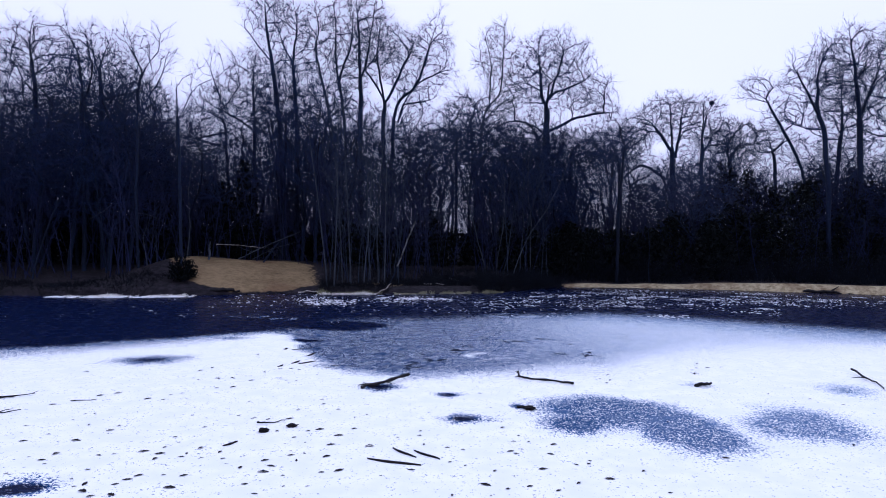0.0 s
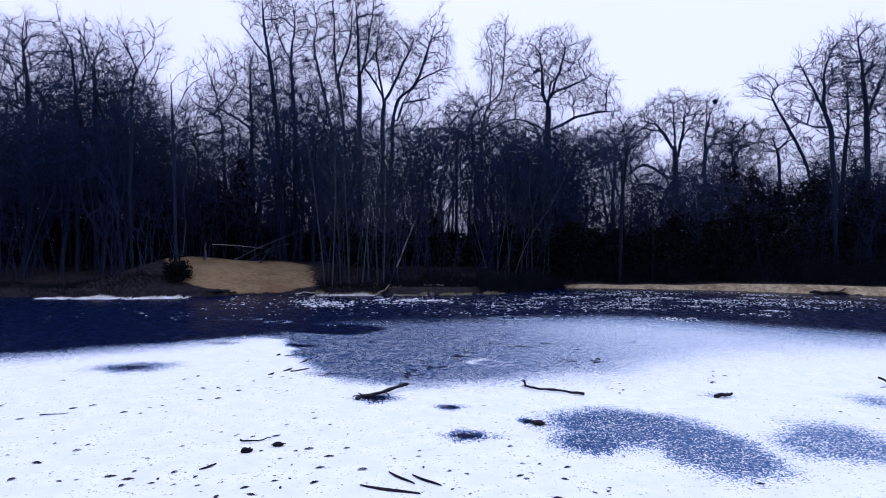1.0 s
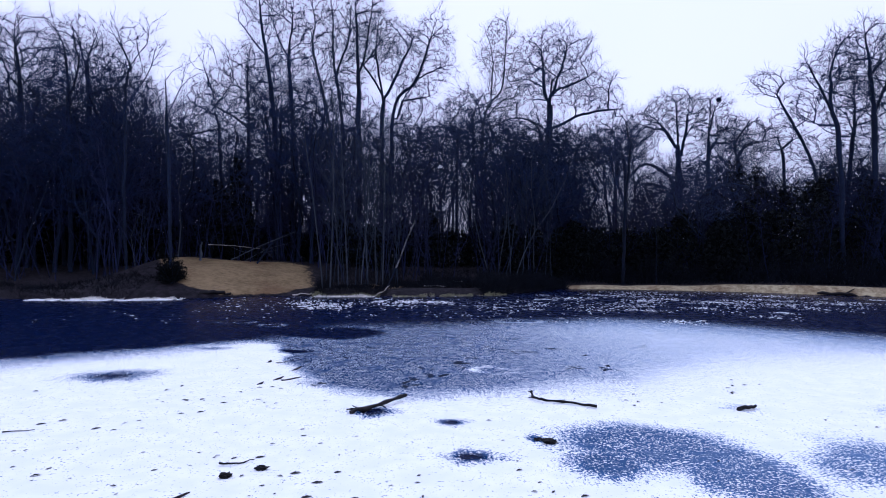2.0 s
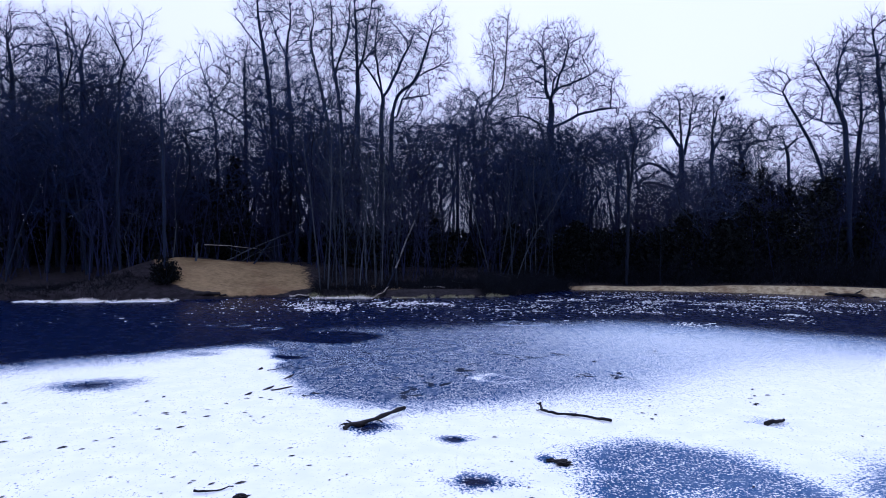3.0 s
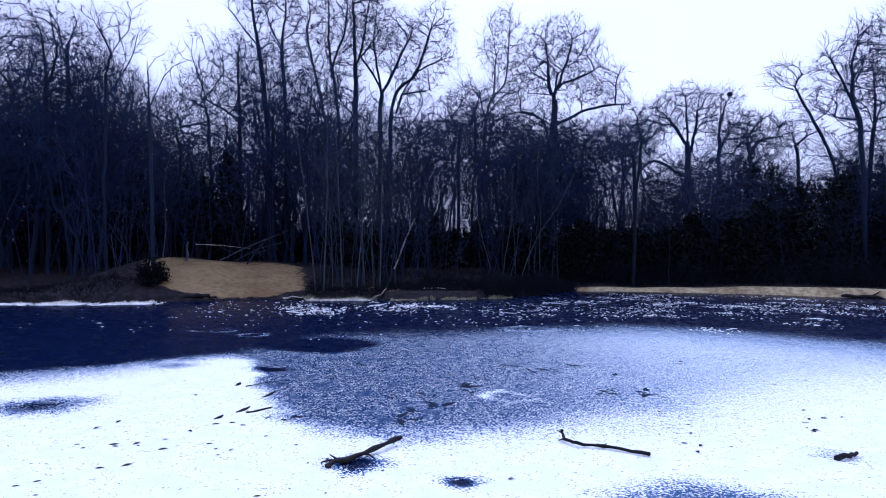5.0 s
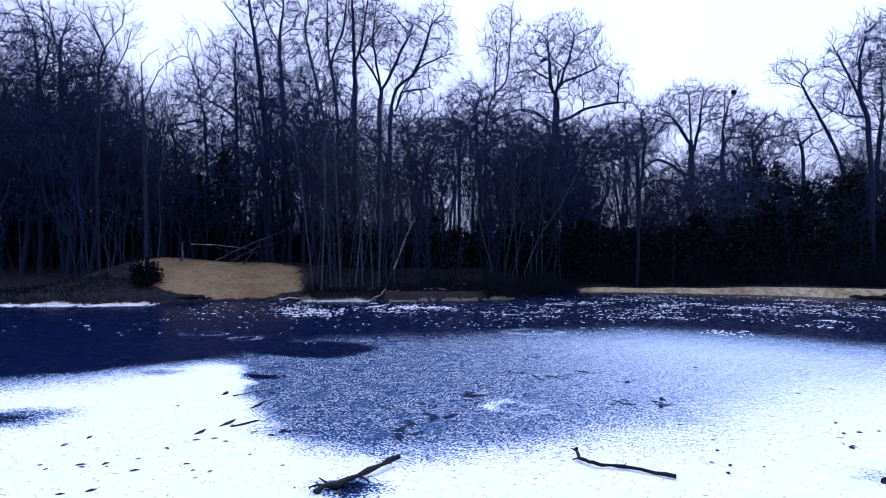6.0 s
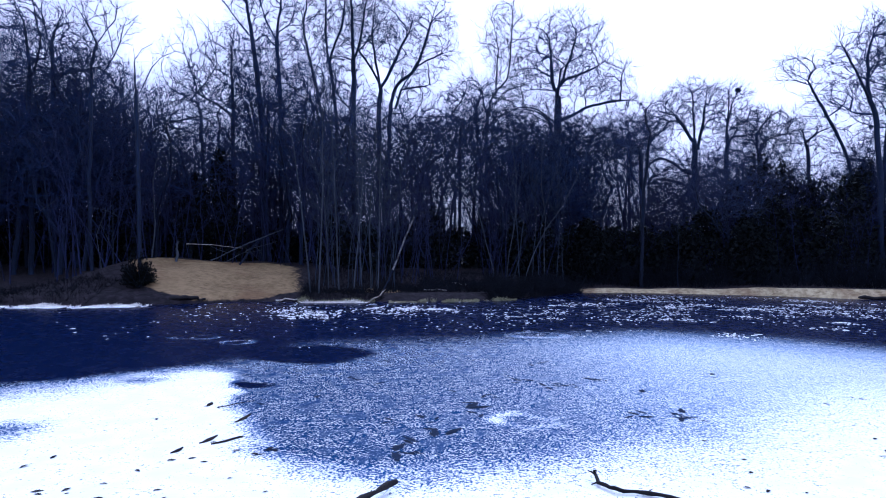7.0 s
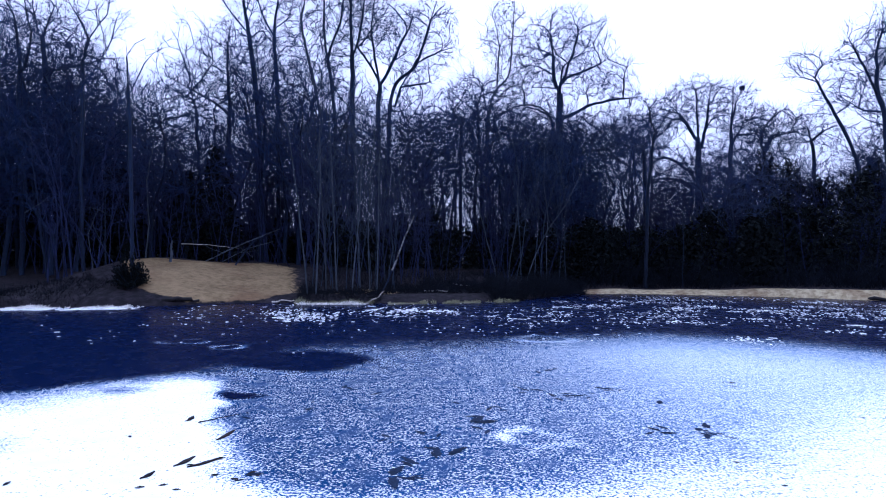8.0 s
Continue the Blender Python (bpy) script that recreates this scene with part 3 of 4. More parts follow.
tree(2.46, 40, 0.11, [[(0.03, 10.02), (1.2, 12.44), (1.46, 16.68)], [(0.49, 10.99), (0.62, 14.0), (0.27, 15.99)], [(0.03, 10.02), (0.82, 11.16), (1.98, 11.61)]],
     [(0.88, 14.33, 1.39, 2.49), (1.31, 12.0, 1.16, 1.49)], 450, 314, "slender pale bare tree with upswept twigs",bark=PALE,twig=PALE)
tree(7.28, 44, 0.34, [[(0.03, 9.49), (0.08, 12.2), (-0.34, 13.19), (-0.52, 16.9)], [(0.08, 12.2), (0.66, 13.2), (3.01, 14.38)], [(0.02, 10.42), (0.68, 10.68), (2.67, 11.56), (4.89, 11.77)], [(-0.05, 10.42), (-1.02, 10.96), (-2.32, 11.32)], [(0.08, 12.08), (1.16, 15.06), (1.33, 16.18)]],
     [(0.42, 14.87, 3.14, 2.95), (3.02, 13.23, 2.21, 1.77), (-1.6, 13.18, 1.66, 2.21), (3.78, 11.94, 1.66, 0.92)], 1900, 315, "broad bare oak with a rounded crown", kink=0.06, thin=0.0095, twigs=3.0, fine=0.5)
tree(16.82, 44.3, 0.32, [[(-0.22, 8.8), (-0.3, 10.29), (-0.47, 12.56)], [(-0.07, 8.8), (0.36, 11.23), (0.57, 12.65)], [(-0.29, 9.25), (-1.76, 10.76), (-3.03, 11.79)], [(-0.3, 7.2), (-2.3, 8.3), (-3.8, 7.4), (-5.7, 8.6), (-7.4, 8.4)], [(-0.2, 6.2), (-2.4, 6.7), (-4.2, 6.2), (-5.8, 7.1)], [(0.2, 7.0), (1.9, 7.6), (3.0, 8.8)]],
     [(-0.28, 11.6, 2.3, 1.86), (-2.61, 10.67, 1.56, 1.34), (1.22, 10.23, 1.49, 1.3), (-4.6, 8.7, 2.2, 0.9), (-4.2, 7.0, 1.9, 0.6)], 1900, 316, "broad bare oak with a domed crown", kink=0.05, thin=0.0100, twigs=3.2, fine=0.5)
tree(18.89, 44.2, 0.2, [[(-0.14, 9.11), (-0.16, 11.15), (-0.09, 12.71)], [(-0.15, 10.03), (0.47, 12.46)]],
     [(0.21, 11.34, 1.33, 1.85), (1.34, 10.24, 1.3, 1.3)], 550, 317, "bare oak that holds a nest", kink=0.05, twigs=3.2, fine=0.5)
tree(19.7, 42, 0.2, [[(0.02, 7.56), (-0.27, 9.28), (0.63, 10.66)], [(-0.06, 8.19), (1.34, 9.79)]],
     [(0.57, 9.67, 2.1, 1.47)], 600, 318, "low crooked bare oak", kink=0.09)
tree(22.85, 42, 0.15, [[(-0.04, 7.53), (-0.23, 8.93)]],
     [(-0.06, 9.28, 1.75, 1.12)], 420, 319, "low bare tree behind the bank")
tree(20.87, 33.4, 0.11, [[(-1.25, 6.38), (-2.27, 8.59), (-3.28, 10.35)], [(-3.09, 10.13), (-4.15, 10.34)], [(-2.27, 8.59), (-1.68, 9.2)], [(-2.76, 9.46), (-3.71, 9.58)]],
     [(-3.59, 10.86, 1.14, 0.81), (-2.49, 9.19, 0.95, 0.95)], 200, 320, "bare tree leaning out over the bank", twigs=2.0, kink=0.05)
tree(20.37, 32, 0.17, [[(-0.37, 7.33), (-0.74, 9.11), (-1.86, 11.3), (-2.12, 11.94)], [(-0.74, 9.11), (-0.57, 11.18), (-0.19, 12.48)]],
     [(-1.47, 10.78, 1.16, 1.42), (-0.31, 11.7, 1.16, 1.55), (-2.11, 9.09, 0.77, 0.9)], 650, 321, "tall bare tree on the bank")
tree(21.92, 32, 0.2, [[(-0.03, 7.35), (-0.31, 10.94), (-0.71, 13.53)], [(-0.17, 8.88), (0.98, 12.0)]],
     [(-0.31, 11.2, 1.8, 2.58)], 700, 322, "tall bare tree on the bank")
tree(10.69, 37, 0.15, [[(-0.05, 6.34), (-0.21, 7.71)]],
     [(-0.37, 8.16, 1.52, 1.06), (-1.73, 7.84, 1.22, 0.91)], 450, 323, "low bare tree in the wood behind")
tree(7.71, 36, 0.14, [[(-0.2, 6.46), (-0.07, 7.94)]],
     [(-0.07, 8.09, 1.47, 1.03)], 420, 324, "low bare tree in the wood behind")

tree(4.7, 36.2, 0.15, [[(0.5, 5.5), (0.9, 7.9), (0.4, 9.2), (-0.9, 9.5), (-2.2, 8.7)], [(0.9, 7.6), (1.6, 9.0)]],
     [(-0.3, 8.9, 1.7, 0.8), (0.9, 8.5, 1.2, 1.1)], 600, 325, "bare tree with a limb arching over the thicket", kink=0.06)
tree(24.6, 32.6, 0.18, [[(0.0, 7.0), (-0.4, 10.5), (-0.7, 14.0)], [(-0.2, 8.0), (1.2, 11.5)]], [(0.0, 11.0, 2.2, 3.4), (-0.8, 8.0, 1.8, 1.6)], 700, 331, "tall bare tree on the bank")
tree(22.9, 35.5, 0.16, [[(0.0, 6.5), (0.3, 9.5), (0.2, 12.0)]], [(0.1, 9.8, 1.9, 2.6)], 500, 332, "tall bare tree on the bank")

# ---- the wood behind: smaller bare trees ----
def in_gap(x, y):
    # two places where the wood is open below the crowns
    return 0.0 < x / y < 0.055 or 0.268 < x / y < 0.298


def any_of_wood(i, x, y):
    return wood[3] if in_gap(x, y) else wood[(0, 1, 2, 4, 5)[i % 5]]


thin_rng = random.Random(41)


def crowded(x, y):
    """Leaves out some of the small trees, more of them where the wood is open."""
    side = x / y
    return thin_rng.random() < (0.22 if side < -0.47 else 0.50 if side < -0.36 else 0.22 if side < 0.16 else 0.24)


wood = []
rng = random.Random(5)
PROTO = [([[(0.1, 2.5), (-0.5, 5.0)], [(0.1, 2.5), (0.9, 4.8)]], [(0, 5.8, 2.1, 2.4), (0.3, 4.0, 2.3, 1.5)]),
         ([[(-0.1, 3.0), (0.3, 6.5)]], [(0.2, 6.4, 1.7, 2.7), (-0.3, 4.0, 2.0, 1.4)]),
         ([[(0.3, 2.2), (1.1, 4.6)], [(0.2, 1.6), (-1.2, 4.2)]], [(0.7, 5.6, 1.8, 2.0), (-1.1, 5.0, 1.7, 2.0)]),
         ([[(0.05, 4.2), (-0.2, 7.2)], [(0.05, 4.4), (0.7, 7.0)]], [(0.1, 7.6, 1.9, 1.8)]),
         ([[(0.2, 2.6), (0.5, 4.8)], [(0.2, 2.2), (-1.4, 3.6), (-2.3, 5.0)], [(0.2, 2.4), (1.6, 3.9), (2.3, 5.3)]], [(0.1, 5.6, 2.7, 1.9), (0.0, 4.0, 2.6, 1.2)]),
         ([[(-0.2, 2.0), (-0.9, 4.5), (-0.5, 6.6)], [(-0.1, 1.6), (0.9, 3.5), (0.8, 6.2)]], [(-0.6, 5.8, 1.6, 2.3), (0.9, 5.4, 1.6, 2.2), (0.1, 3.4, 1.9, 1.2)])]
for i, (stems, crowns) in enumerate(PROTO):
    wood.append(tree(0, 0, 0.12, stems, crowns, 150, 40 + i, "small bare tree in the wood behind", group="small trees of the wood", thin=0.0120, twigs=1.9, step=0.42, kink=0.07, fine=0.80, boughs=0.7))
spots = [(-34 + 68 * (i + rng.random()) / 47, rng.uniform(32, 58)) for i in range(47)]
for i, (x, y) in enumerate(spots):
    s = rng.uniform(0.85, 1.25)
    m = Matrix.Translation((x, y, ground_at(x, y))) @ Matrix.Rotation(rng.uniform(0, 6.28), 4, "Z")
    if i >= 6 and crowded(x, y):
        continue
    if i < 6:
        wood[i].matrix_world = m
        ob = wood[i]
    else:
        ob = copy_thing(any_of_wood(i, x, y), m)
    ob.scale = (s, s, s)


for i, (x, y) in enumerate([(2.6, 33.2), (3.2, 33.4), (4.4, 34.2), (-0.6, 33.4), (5.6, 35.2), (-23.5, 30), (-21.5, 29), (-18.8, 31), (-17, 29.2), (-14.5, 30.2), (21.5, 34), (23.2, 34.5), (24.8, 33), (26, 35.5), (22.2, 36), (-0.4, 36), (1.6, 38), (3.4, 37.5), (5.2, 40), (8.8, 38.5), (11.6, 42), (13.4, 44), (14.8, 40.5), (17.8, 40), (20.2, 41.5), (-2.2, 40), (9.8, 46), (-22.5, 28), (-20.2, 27), (-15.6, 28.4), (-12.2, 27.9), (-14.2, 33), (-10, 33.5), (-8.6, 34), (-6.8, 36), (-5.4, 37.5), (-19.2, 25.6), (-17.6, 26.2), (-16.4, 26.8), (-14.8, 27.0), (-13.2, 28.2), (-20.5, 25.4), (-18, 28), (-21, 27.5), (-19.5, 29.5), (-17.6, 30.5), (-16.2, 32), (-15, 29.5), (-13.8, 31), (-12.4, 29.8), (-11.2, 30.4), (-9.4, 30.2), (-7.8, 30.6),
                            (-6.2, 32.5), (-3.4, 34), (-1.2, 33.5), (0.8, 35), (2.6, 34), (4.6, 36.5), (6.0, 38), (10.5, 40), (12.5, 38), (22.5, 39), (24.5, 37)]):
    if crowded(x, y):
        continue
    ob = copy_thing(any_of_wood(i, x, y), Matrix.Translation((x, y, ground_at(x, y))) @ Matrix.Rotation(rng.uniform(0, 6.28), 4, "Z"))
    ob.scale = (1, 1, rng.uniform(0.85, 1.05))
for i, (x, y) in enumerate([(-22, 31), (-19.8, 32.5), (-17.9, 33.2), (-15.6, 33.8), (-13, 34.4), (-11.6, 32.6), (-9, 37), (-7.6, 39), (-5.8, 40), (-3.8, 41), (-2, 38.5), (0, 40.5), (2.2, 41), (4.2, 42)]):
    if crowded(x, y):
        continue
    ob = copy_thing(any_of_wood(i + 1, x, y), Matrix.Translation((x, y, ground_at(x, y))) @ Matrix.Rotation(rng.uniform(0, 6.28), 4, "Z"))
    ob.scale = (1.15, 1.15, rng.uniform(1.15, 1.3))
for i, (x, y) in enumerate([(-19.2, 28.4), (-18.1, 27.6), (-17.1, 28.6), (-16.3, 27.4), (-15.2, 28.8), (-14.3, 27.8), (-13.6, 29.2), (-18.6, 30), (-16.8, 30.6), (-7.2, 33.5), (-6.0, 34.5), (-4.6, 34.0), (-5.3, 36.2), (-3.2, 36.6),
                            (4.6, 38.5), (5.8, 36.8), (7.0, 39.0), (8.0, 37.0), (3.4, 39.2), (-9.6, 31.5), (-8.8, 32.8), (-8.2, 31.2), (-7.4, 32.0), (-6.6, 31.4), (-5.6, 32.6), (0.6, 36.5), (1.8, 35.6), (3.0, 36.0), (4.2, 35.4), (5.2, 37.6), (6.4, 36.0),
                            (14.5, 42.5), (16.0, 43.0), (17.4, 41.6), (19.0, 43.0), (20.6, 40.4), (21.6, 43.0), (1.2, 41.5), (5.6, 34.6), (6.8, 34.9), (7.6, 35.8)]):
    if crowded(x, y):
        continue
    ob = copy_thing(any_of_wood(i, x, y), Matrix.Translation((x, y, ground_at(x, y))) @ Matrix.Rotation(rng.uniform(0, 6.28), 4, "Z"))
    tall = rng.uniform(1.1, 1.25) if x < 0 else rng.uniform(1.0, 1.1)
    ob.scale = (1, 1, tall)
# unseen trees added behind the camera to block low sky light
for i in range(16):
    x, y = -38 + 76 * (i + rng.random()) / 16, rng.uniform(-26, -19)
    ob = copy_thing(wood[i % 3], Matrix.Translation((x, y, ground_at(x, y))) @ Matrix.Rotation(rng.uniform(0, 6.28), 4, "Z"))
    ob.scale = (1.6, 1.6, 1.7)

# ---- thicket: dense bare saplings and brush behind the shore ----
def thicket(name, label, seed, count, xs, ys, tall, lean=12, stem=0.024, twigs=10, material=None, keep=None):
    rng = random.Random(seed)
    s = Shape()
    for _ in range(count):
        x, y = rng.uniform(*xs), rng.uniform(*ys)
        if keep and not keep(x, y, rng):
            continue
        z = ground_at(x, y)
        h = tall(x, y) * rng.uniform(0.55, 1.05)
        d = Vector((math.tan(radians(rng.gauss(0, lean))), math.tan(radians(rng.gauss(0, lean))), 1)).normalized()
        p = Vector((x, y, z - 0.1))
        pts, radii = [p.copy()], [stem * rng.uniform(0.6, 1.5)]
        for k in range(4):
            d = (d + jitter(rng, 0.10)).normalized()
            p = p + d * (h / 4)
            pts.append(p.copy())
            radii.append(radii[0] * (1 - 0.21 * (k + 1)))
        s.tube(pts, radii, 3)
        for _ in range(twigs):
            k = rng.randint(1, 3)
            q = pts[k].lerp(pts[k + 1], rng.random())
            spray(s, rng, q, d, min(h * rng.uniform(0.12, 0.28), 1.5), 0.0105, 3, 0.1, (25, 75))
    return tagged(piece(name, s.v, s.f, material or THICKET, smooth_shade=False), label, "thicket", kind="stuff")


def far_enough(x, y, rng):
    # thin places where daylight shows between the trunks
    if (0.0 < x / y < 0.05 and rng.random() < 0.85) or (0.085 < x / y < 0.115 and rng.random() < 0.3) or (0.268 < x / y < 0.298 and rng.random() < 0.7):
        return False
    if -0.25 < x / y < -0.02 and rng.random() < 0.35:
        return False
    return inside(x, y) < -3.2 and not (-11.5 < x < -4.4 and y < 28.4)


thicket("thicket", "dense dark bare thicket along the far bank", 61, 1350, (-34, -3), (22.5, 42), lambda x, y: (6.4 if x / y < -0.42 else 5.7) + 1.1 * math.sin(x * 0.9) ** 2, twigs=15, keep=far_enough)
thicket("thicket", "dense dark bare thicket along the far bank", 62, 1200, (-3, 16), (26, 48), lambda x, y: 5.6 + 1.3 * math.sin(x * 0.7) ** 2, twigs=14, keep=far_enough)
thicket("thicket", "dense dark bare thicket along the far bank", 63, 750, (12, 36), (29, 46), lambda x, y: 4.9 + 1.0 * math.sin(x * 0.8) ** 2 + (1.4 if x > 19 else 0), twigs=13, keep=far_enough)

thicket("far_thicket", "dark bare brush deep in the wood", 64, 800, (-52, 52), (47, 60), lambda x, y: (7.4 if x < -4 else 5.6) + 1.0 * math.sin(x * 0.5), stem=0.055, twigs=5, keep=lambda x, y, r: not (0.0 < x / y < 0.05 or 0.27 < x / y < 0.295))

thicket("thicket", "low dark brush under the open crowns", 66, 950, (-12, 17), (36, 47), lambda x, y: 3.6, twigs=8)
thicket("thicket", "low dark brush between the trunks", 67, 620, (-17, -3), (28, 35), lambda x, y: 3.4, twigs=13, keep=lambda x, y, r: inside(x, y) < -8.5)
# added out of view: holds low sky light off the far trees
thicket("near_thicket", "unseen brush behind the camera, added to cut low sky light", 65, 500, (-44, 44), (-30, -19), lambda x, y: 12.0, stem=0.11, twigs=5)


def evergreen(name, label, seed, clumps, leaves, size=0.09):
    """A dark evergreen mass: many small leaves in uneven clumps (across, ahead, height, half width)."""
    rng = random.Random(seed)
    s = Shape()
    for cx, cy, h, w in clumps:
        z0 = ground_at(cx, cy)
        for _ in range(leaves):
            a = rng.uniform(0, 2 * math.pi)
            u = rng.random()
            r = w * math.sqrt(rng.random()) * (1.05 - 0.75 * u ** 2) * (0.8 + 0.2 * math.sin(3 * a + cx))
            c = Vector((cx + r * math.cos(a), cy + 0.7 * r * math.sin(a), z0 + h * u * rng.uniform(0.85, 1.05)))
            e = jitter(rng, 1.0).normalized()
            g = e.cross(jitter(rng, 1.0)).normalized()
            k = size * rng.uniform(0.6, 1.5)
            s.leaf(c, e * k, g * k)
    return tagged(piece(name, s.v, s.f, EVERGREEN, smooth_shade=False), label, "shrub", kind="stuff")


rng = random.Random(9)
evergreen("evergreen_thicket", "evergreen scrub along the bank, coloured near black for shade", 71, [(7 + 1.45 * i, 32.6 + rng.uniform(0, 2.2) - 0.12 * i, rng.uniform(2.6, 3.6) + (2.1 if i > 7 else 0.5 if i > 3 else 0), rng.uniform(1.4, 2.4)) for i in range(17)], 2000, 0.11)
evergreen("evergreen_thicket", "evergreen scrub along the bank, coloured near black for shade", 74, [(15.5 + 1.3 * i, 35.4 + rng.uniform(0, 2.0), rng.uniform(4.8, 6.2), rng.uniform(1.4, 2.2)) for i in range(12)], 1700, 0.11)
evergreen("evergreen_thicket", "evergreen scrub along the bank, coloured near black for shade", 72, [(-30 + 1.25 * i, 28.8 + rng.uniform(0, 3.5), rng.uniform(3.5, 5.6), rng.uniform(1.2, 2.0)) for i in range(17)], 1700, 0.11)
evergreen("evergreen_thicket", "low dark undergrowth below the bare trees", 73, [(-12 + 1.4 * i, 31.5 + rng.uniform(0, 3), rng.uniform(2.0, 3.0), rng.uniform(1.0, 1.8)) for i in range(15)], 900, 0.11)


# ---- far bank: saplings, fallen wood, bush, reeds ----
def sapling(x, y, height, radius, lean, seed, bark, label, bend=0.05, twigs=14, group="pale saplings on the bank", twig=None):
    """A thin young tree: one stem and short side twigs."""
    rng = random.Random(seed)
    root = new("sapling")
    root.location = (x, y, ground_at(x, y))
    stem, crown = Shape(), Shape()
    d = Vector((math.tan(radians(lean)), rng.uniform(-0.05, 0.05), 1)).normalized()
    p, pts, radii = Vector((0, 0, -0.2)), [], []
    for i in range(11):
        pts.append(p.copy())
        radii.append(radius * (1 - 0.8 * i / 10))
        d = (d + jitter(rng, bend)).normalized()
        p = p + d * ((height + 0.2) / 10)
    stem.tube(pts, radii, 6)
    for i in range(twigs):
        k = rng.randint(3, 9)
        q = pts[k].lerp(pts[k + 1], rng.random())
        branch([crown] * 5, rng, q, off_axis(rng, Vector((0, 0, 1)), rng.uniform(25, 60)), height * rng.uniform(0.10, 0.24), radius * 0.4, 3, (0, 0, 3), 35, (0, 0, 0.45), 0.0, 4, 0.007)
    piece("stem", stem.v, stem.f, bark, root)
    piece("crown", crown.v, crown.f, twig or BARK, root, smooth_shade=False)
    return tagged(root, label, "sapling", group)


for i, (x, y, h, r, lean) in enumerate([(-4.65, 24.6, 7.2, 0.034, -1), (-4.40, 24.7, 7.6, 0.036, 0), (-4.15, 25.2, 6.2, 0.025, 1), (-3.80, 25.4, 7.8, 0.036, -1),
                                        (-3.32, 25.6, 7.0, 0.032, 1), (-3.05, 25.9, 6.0, 0.025, -2), (-2.45, 25.6, 6.6, 0.03, 1), (-2.75, 26.2, 7.0, 0.028, 2)]):
    sapling(x, y, h, r, lean, 100 + i, PALE, "thin pale birch sapling at the shore", 0.028, 9)
# finer stems between and behind them
sap_rng = random.Random(14)
for i in range(17):
    x = -5.0 + 3.3 * (i + sap_rng.random()) / 17
    sapling(x, 25.4 + sap_rng.uniform(0, 2.2), sap_rng.uniform(4.2, 7.6), sap_rng.uniform(0.014, 0.022), sap_rng.gauss(0, 3.5), 150 + i, SAPLING, "fine grey birch sapling in a dense clump", 0.05, 16, twig=SAPLING)
for i, (x, y, h, r, lean) in enumerate([(-12.2, 26.0, 3.4, 0.03, -8), (-14.6, 26.5, 6.5, 0.05, 3), (10.9, 32.2, 3.6, 0.03, 1), (-16.5, 24.5, 5.5, 0.04, 6)]):
    sapling(x, y, h, r, lean, 120 + i, BARK, "grey sapling against the dark thicket", 0.07, 6)
# pale stems fanning out of the scrub
for i, (x, y, h, lean) in enumerate([(2.6, 29.5, 6.6, 3), (2.9, 30.2, 7.2, 8), (3.3, 30.6, 7.8, -4), (3.5, 31.0, 6.8, 13), (3.9, 31.4, 7.6, 7), (4.3, 31.2, 6.4, -9), (4.6, 31.8, 7.4, 4), (5.2, 32.2, 6.6, 10), (5.6, 32.4, 6.2, -6), (2.2, 30.4, 6.2, -7)]):
    sapling(x, y, h, 0.026, lean, 180 + i, PALE if i % 3 == 0 else SAPLING, "pale whippy sapling among dark scrub", 0.10, 14, twig=SAPLING)


def stick(name, label, pts, radius, material, forks=(), fork_wood=None, tip=0.45, sides=7, knots=0.10, seed=1, category="branch", group=""):
    """A length of wood through pts with uneven thickness; forks as (where along it, end offset, thickness)."""
    rng = random.Random(seed)
    root = new(name)
    root.location = pts[0]
    base = Vector(pts[0])
    path = [Vector(p) - base for p in pts]
    fine = []
    for a, b in zip(path, path[1:]):
        for k in range(4):
            fine.append(a.lerp(b, k / 4) + jitter(rng, radius * 0.4))
    fine.append(path[-1])
    s = Shape()
    s.tube(fine, [radius * (1 - (1 - tip) * i / (len(fine) - 1)) * rng.uniform(1 - knots, 1 + knots * 1.6) for i in range(len(fine))], sides, True)
    piece("wood", s.v, s.f, material, root)
    for t, end, thick in forks:
        f = Shape()
        q = fine[int(t * (len(fine) - 1))]
        e = Vector(end)
        f.tube([q, q + e * 0.5 + jitter(rng, e.length * 0.06), q + e], [radius * thick, radius * thick * 0.7, radius * thick * 0.35], 5, True)
        piece("side_branch", f.v, f.f, fork_wood or material, root)
    return tagged(root, label, category, group)


def on_bank(x, y, up=0.05):
    return (x, y, ground_at(x, y) + up)


# leaning birch at the water, with a bare crown
stick("leaning_birch", "leaning birch trunk with white peeling bark", [(-1.86, 24.87, 1.10), (-1.60, 24.98, 1.80), (-1.27, 25.1, 2.65), (-1.15, 25.15, 2.95)], 0.032, BIRCH,
      forks=((0.0, (-0.44, -0.2, -1.0), 1.2), (0.8, (0.5, 0.3, 1.3), 0.35), (0.9, (-0.2, 0.2, 1.2), 0.3)), fork_wood=BARK, tip=0.7, seed=3, category="tree")
# fallen wood on the mound's crest
stick("fallen_branch", "pale fallen branch lying behind the sand mound", [(-10.7, 28.8, 1.95), (-9.6, 28.8, 1.92), (-8.35, 28.7, 1.80)], 0.020, DEADWOOD, seed=4)
stick("fallen_branch", "grey fallen trunk propped up behind the mound", [on_bank(-9.45, 28.2, 0.04), (-8.3, 28.5, 1.90), (-6.75, 28.9, 2.60)], 0.028, PALE, forks=((0.6, (0.6, 0.3, -0.55), 0.6), (0.35, (-0.9, 0.2, 0.35), 0.5)), seed=5)
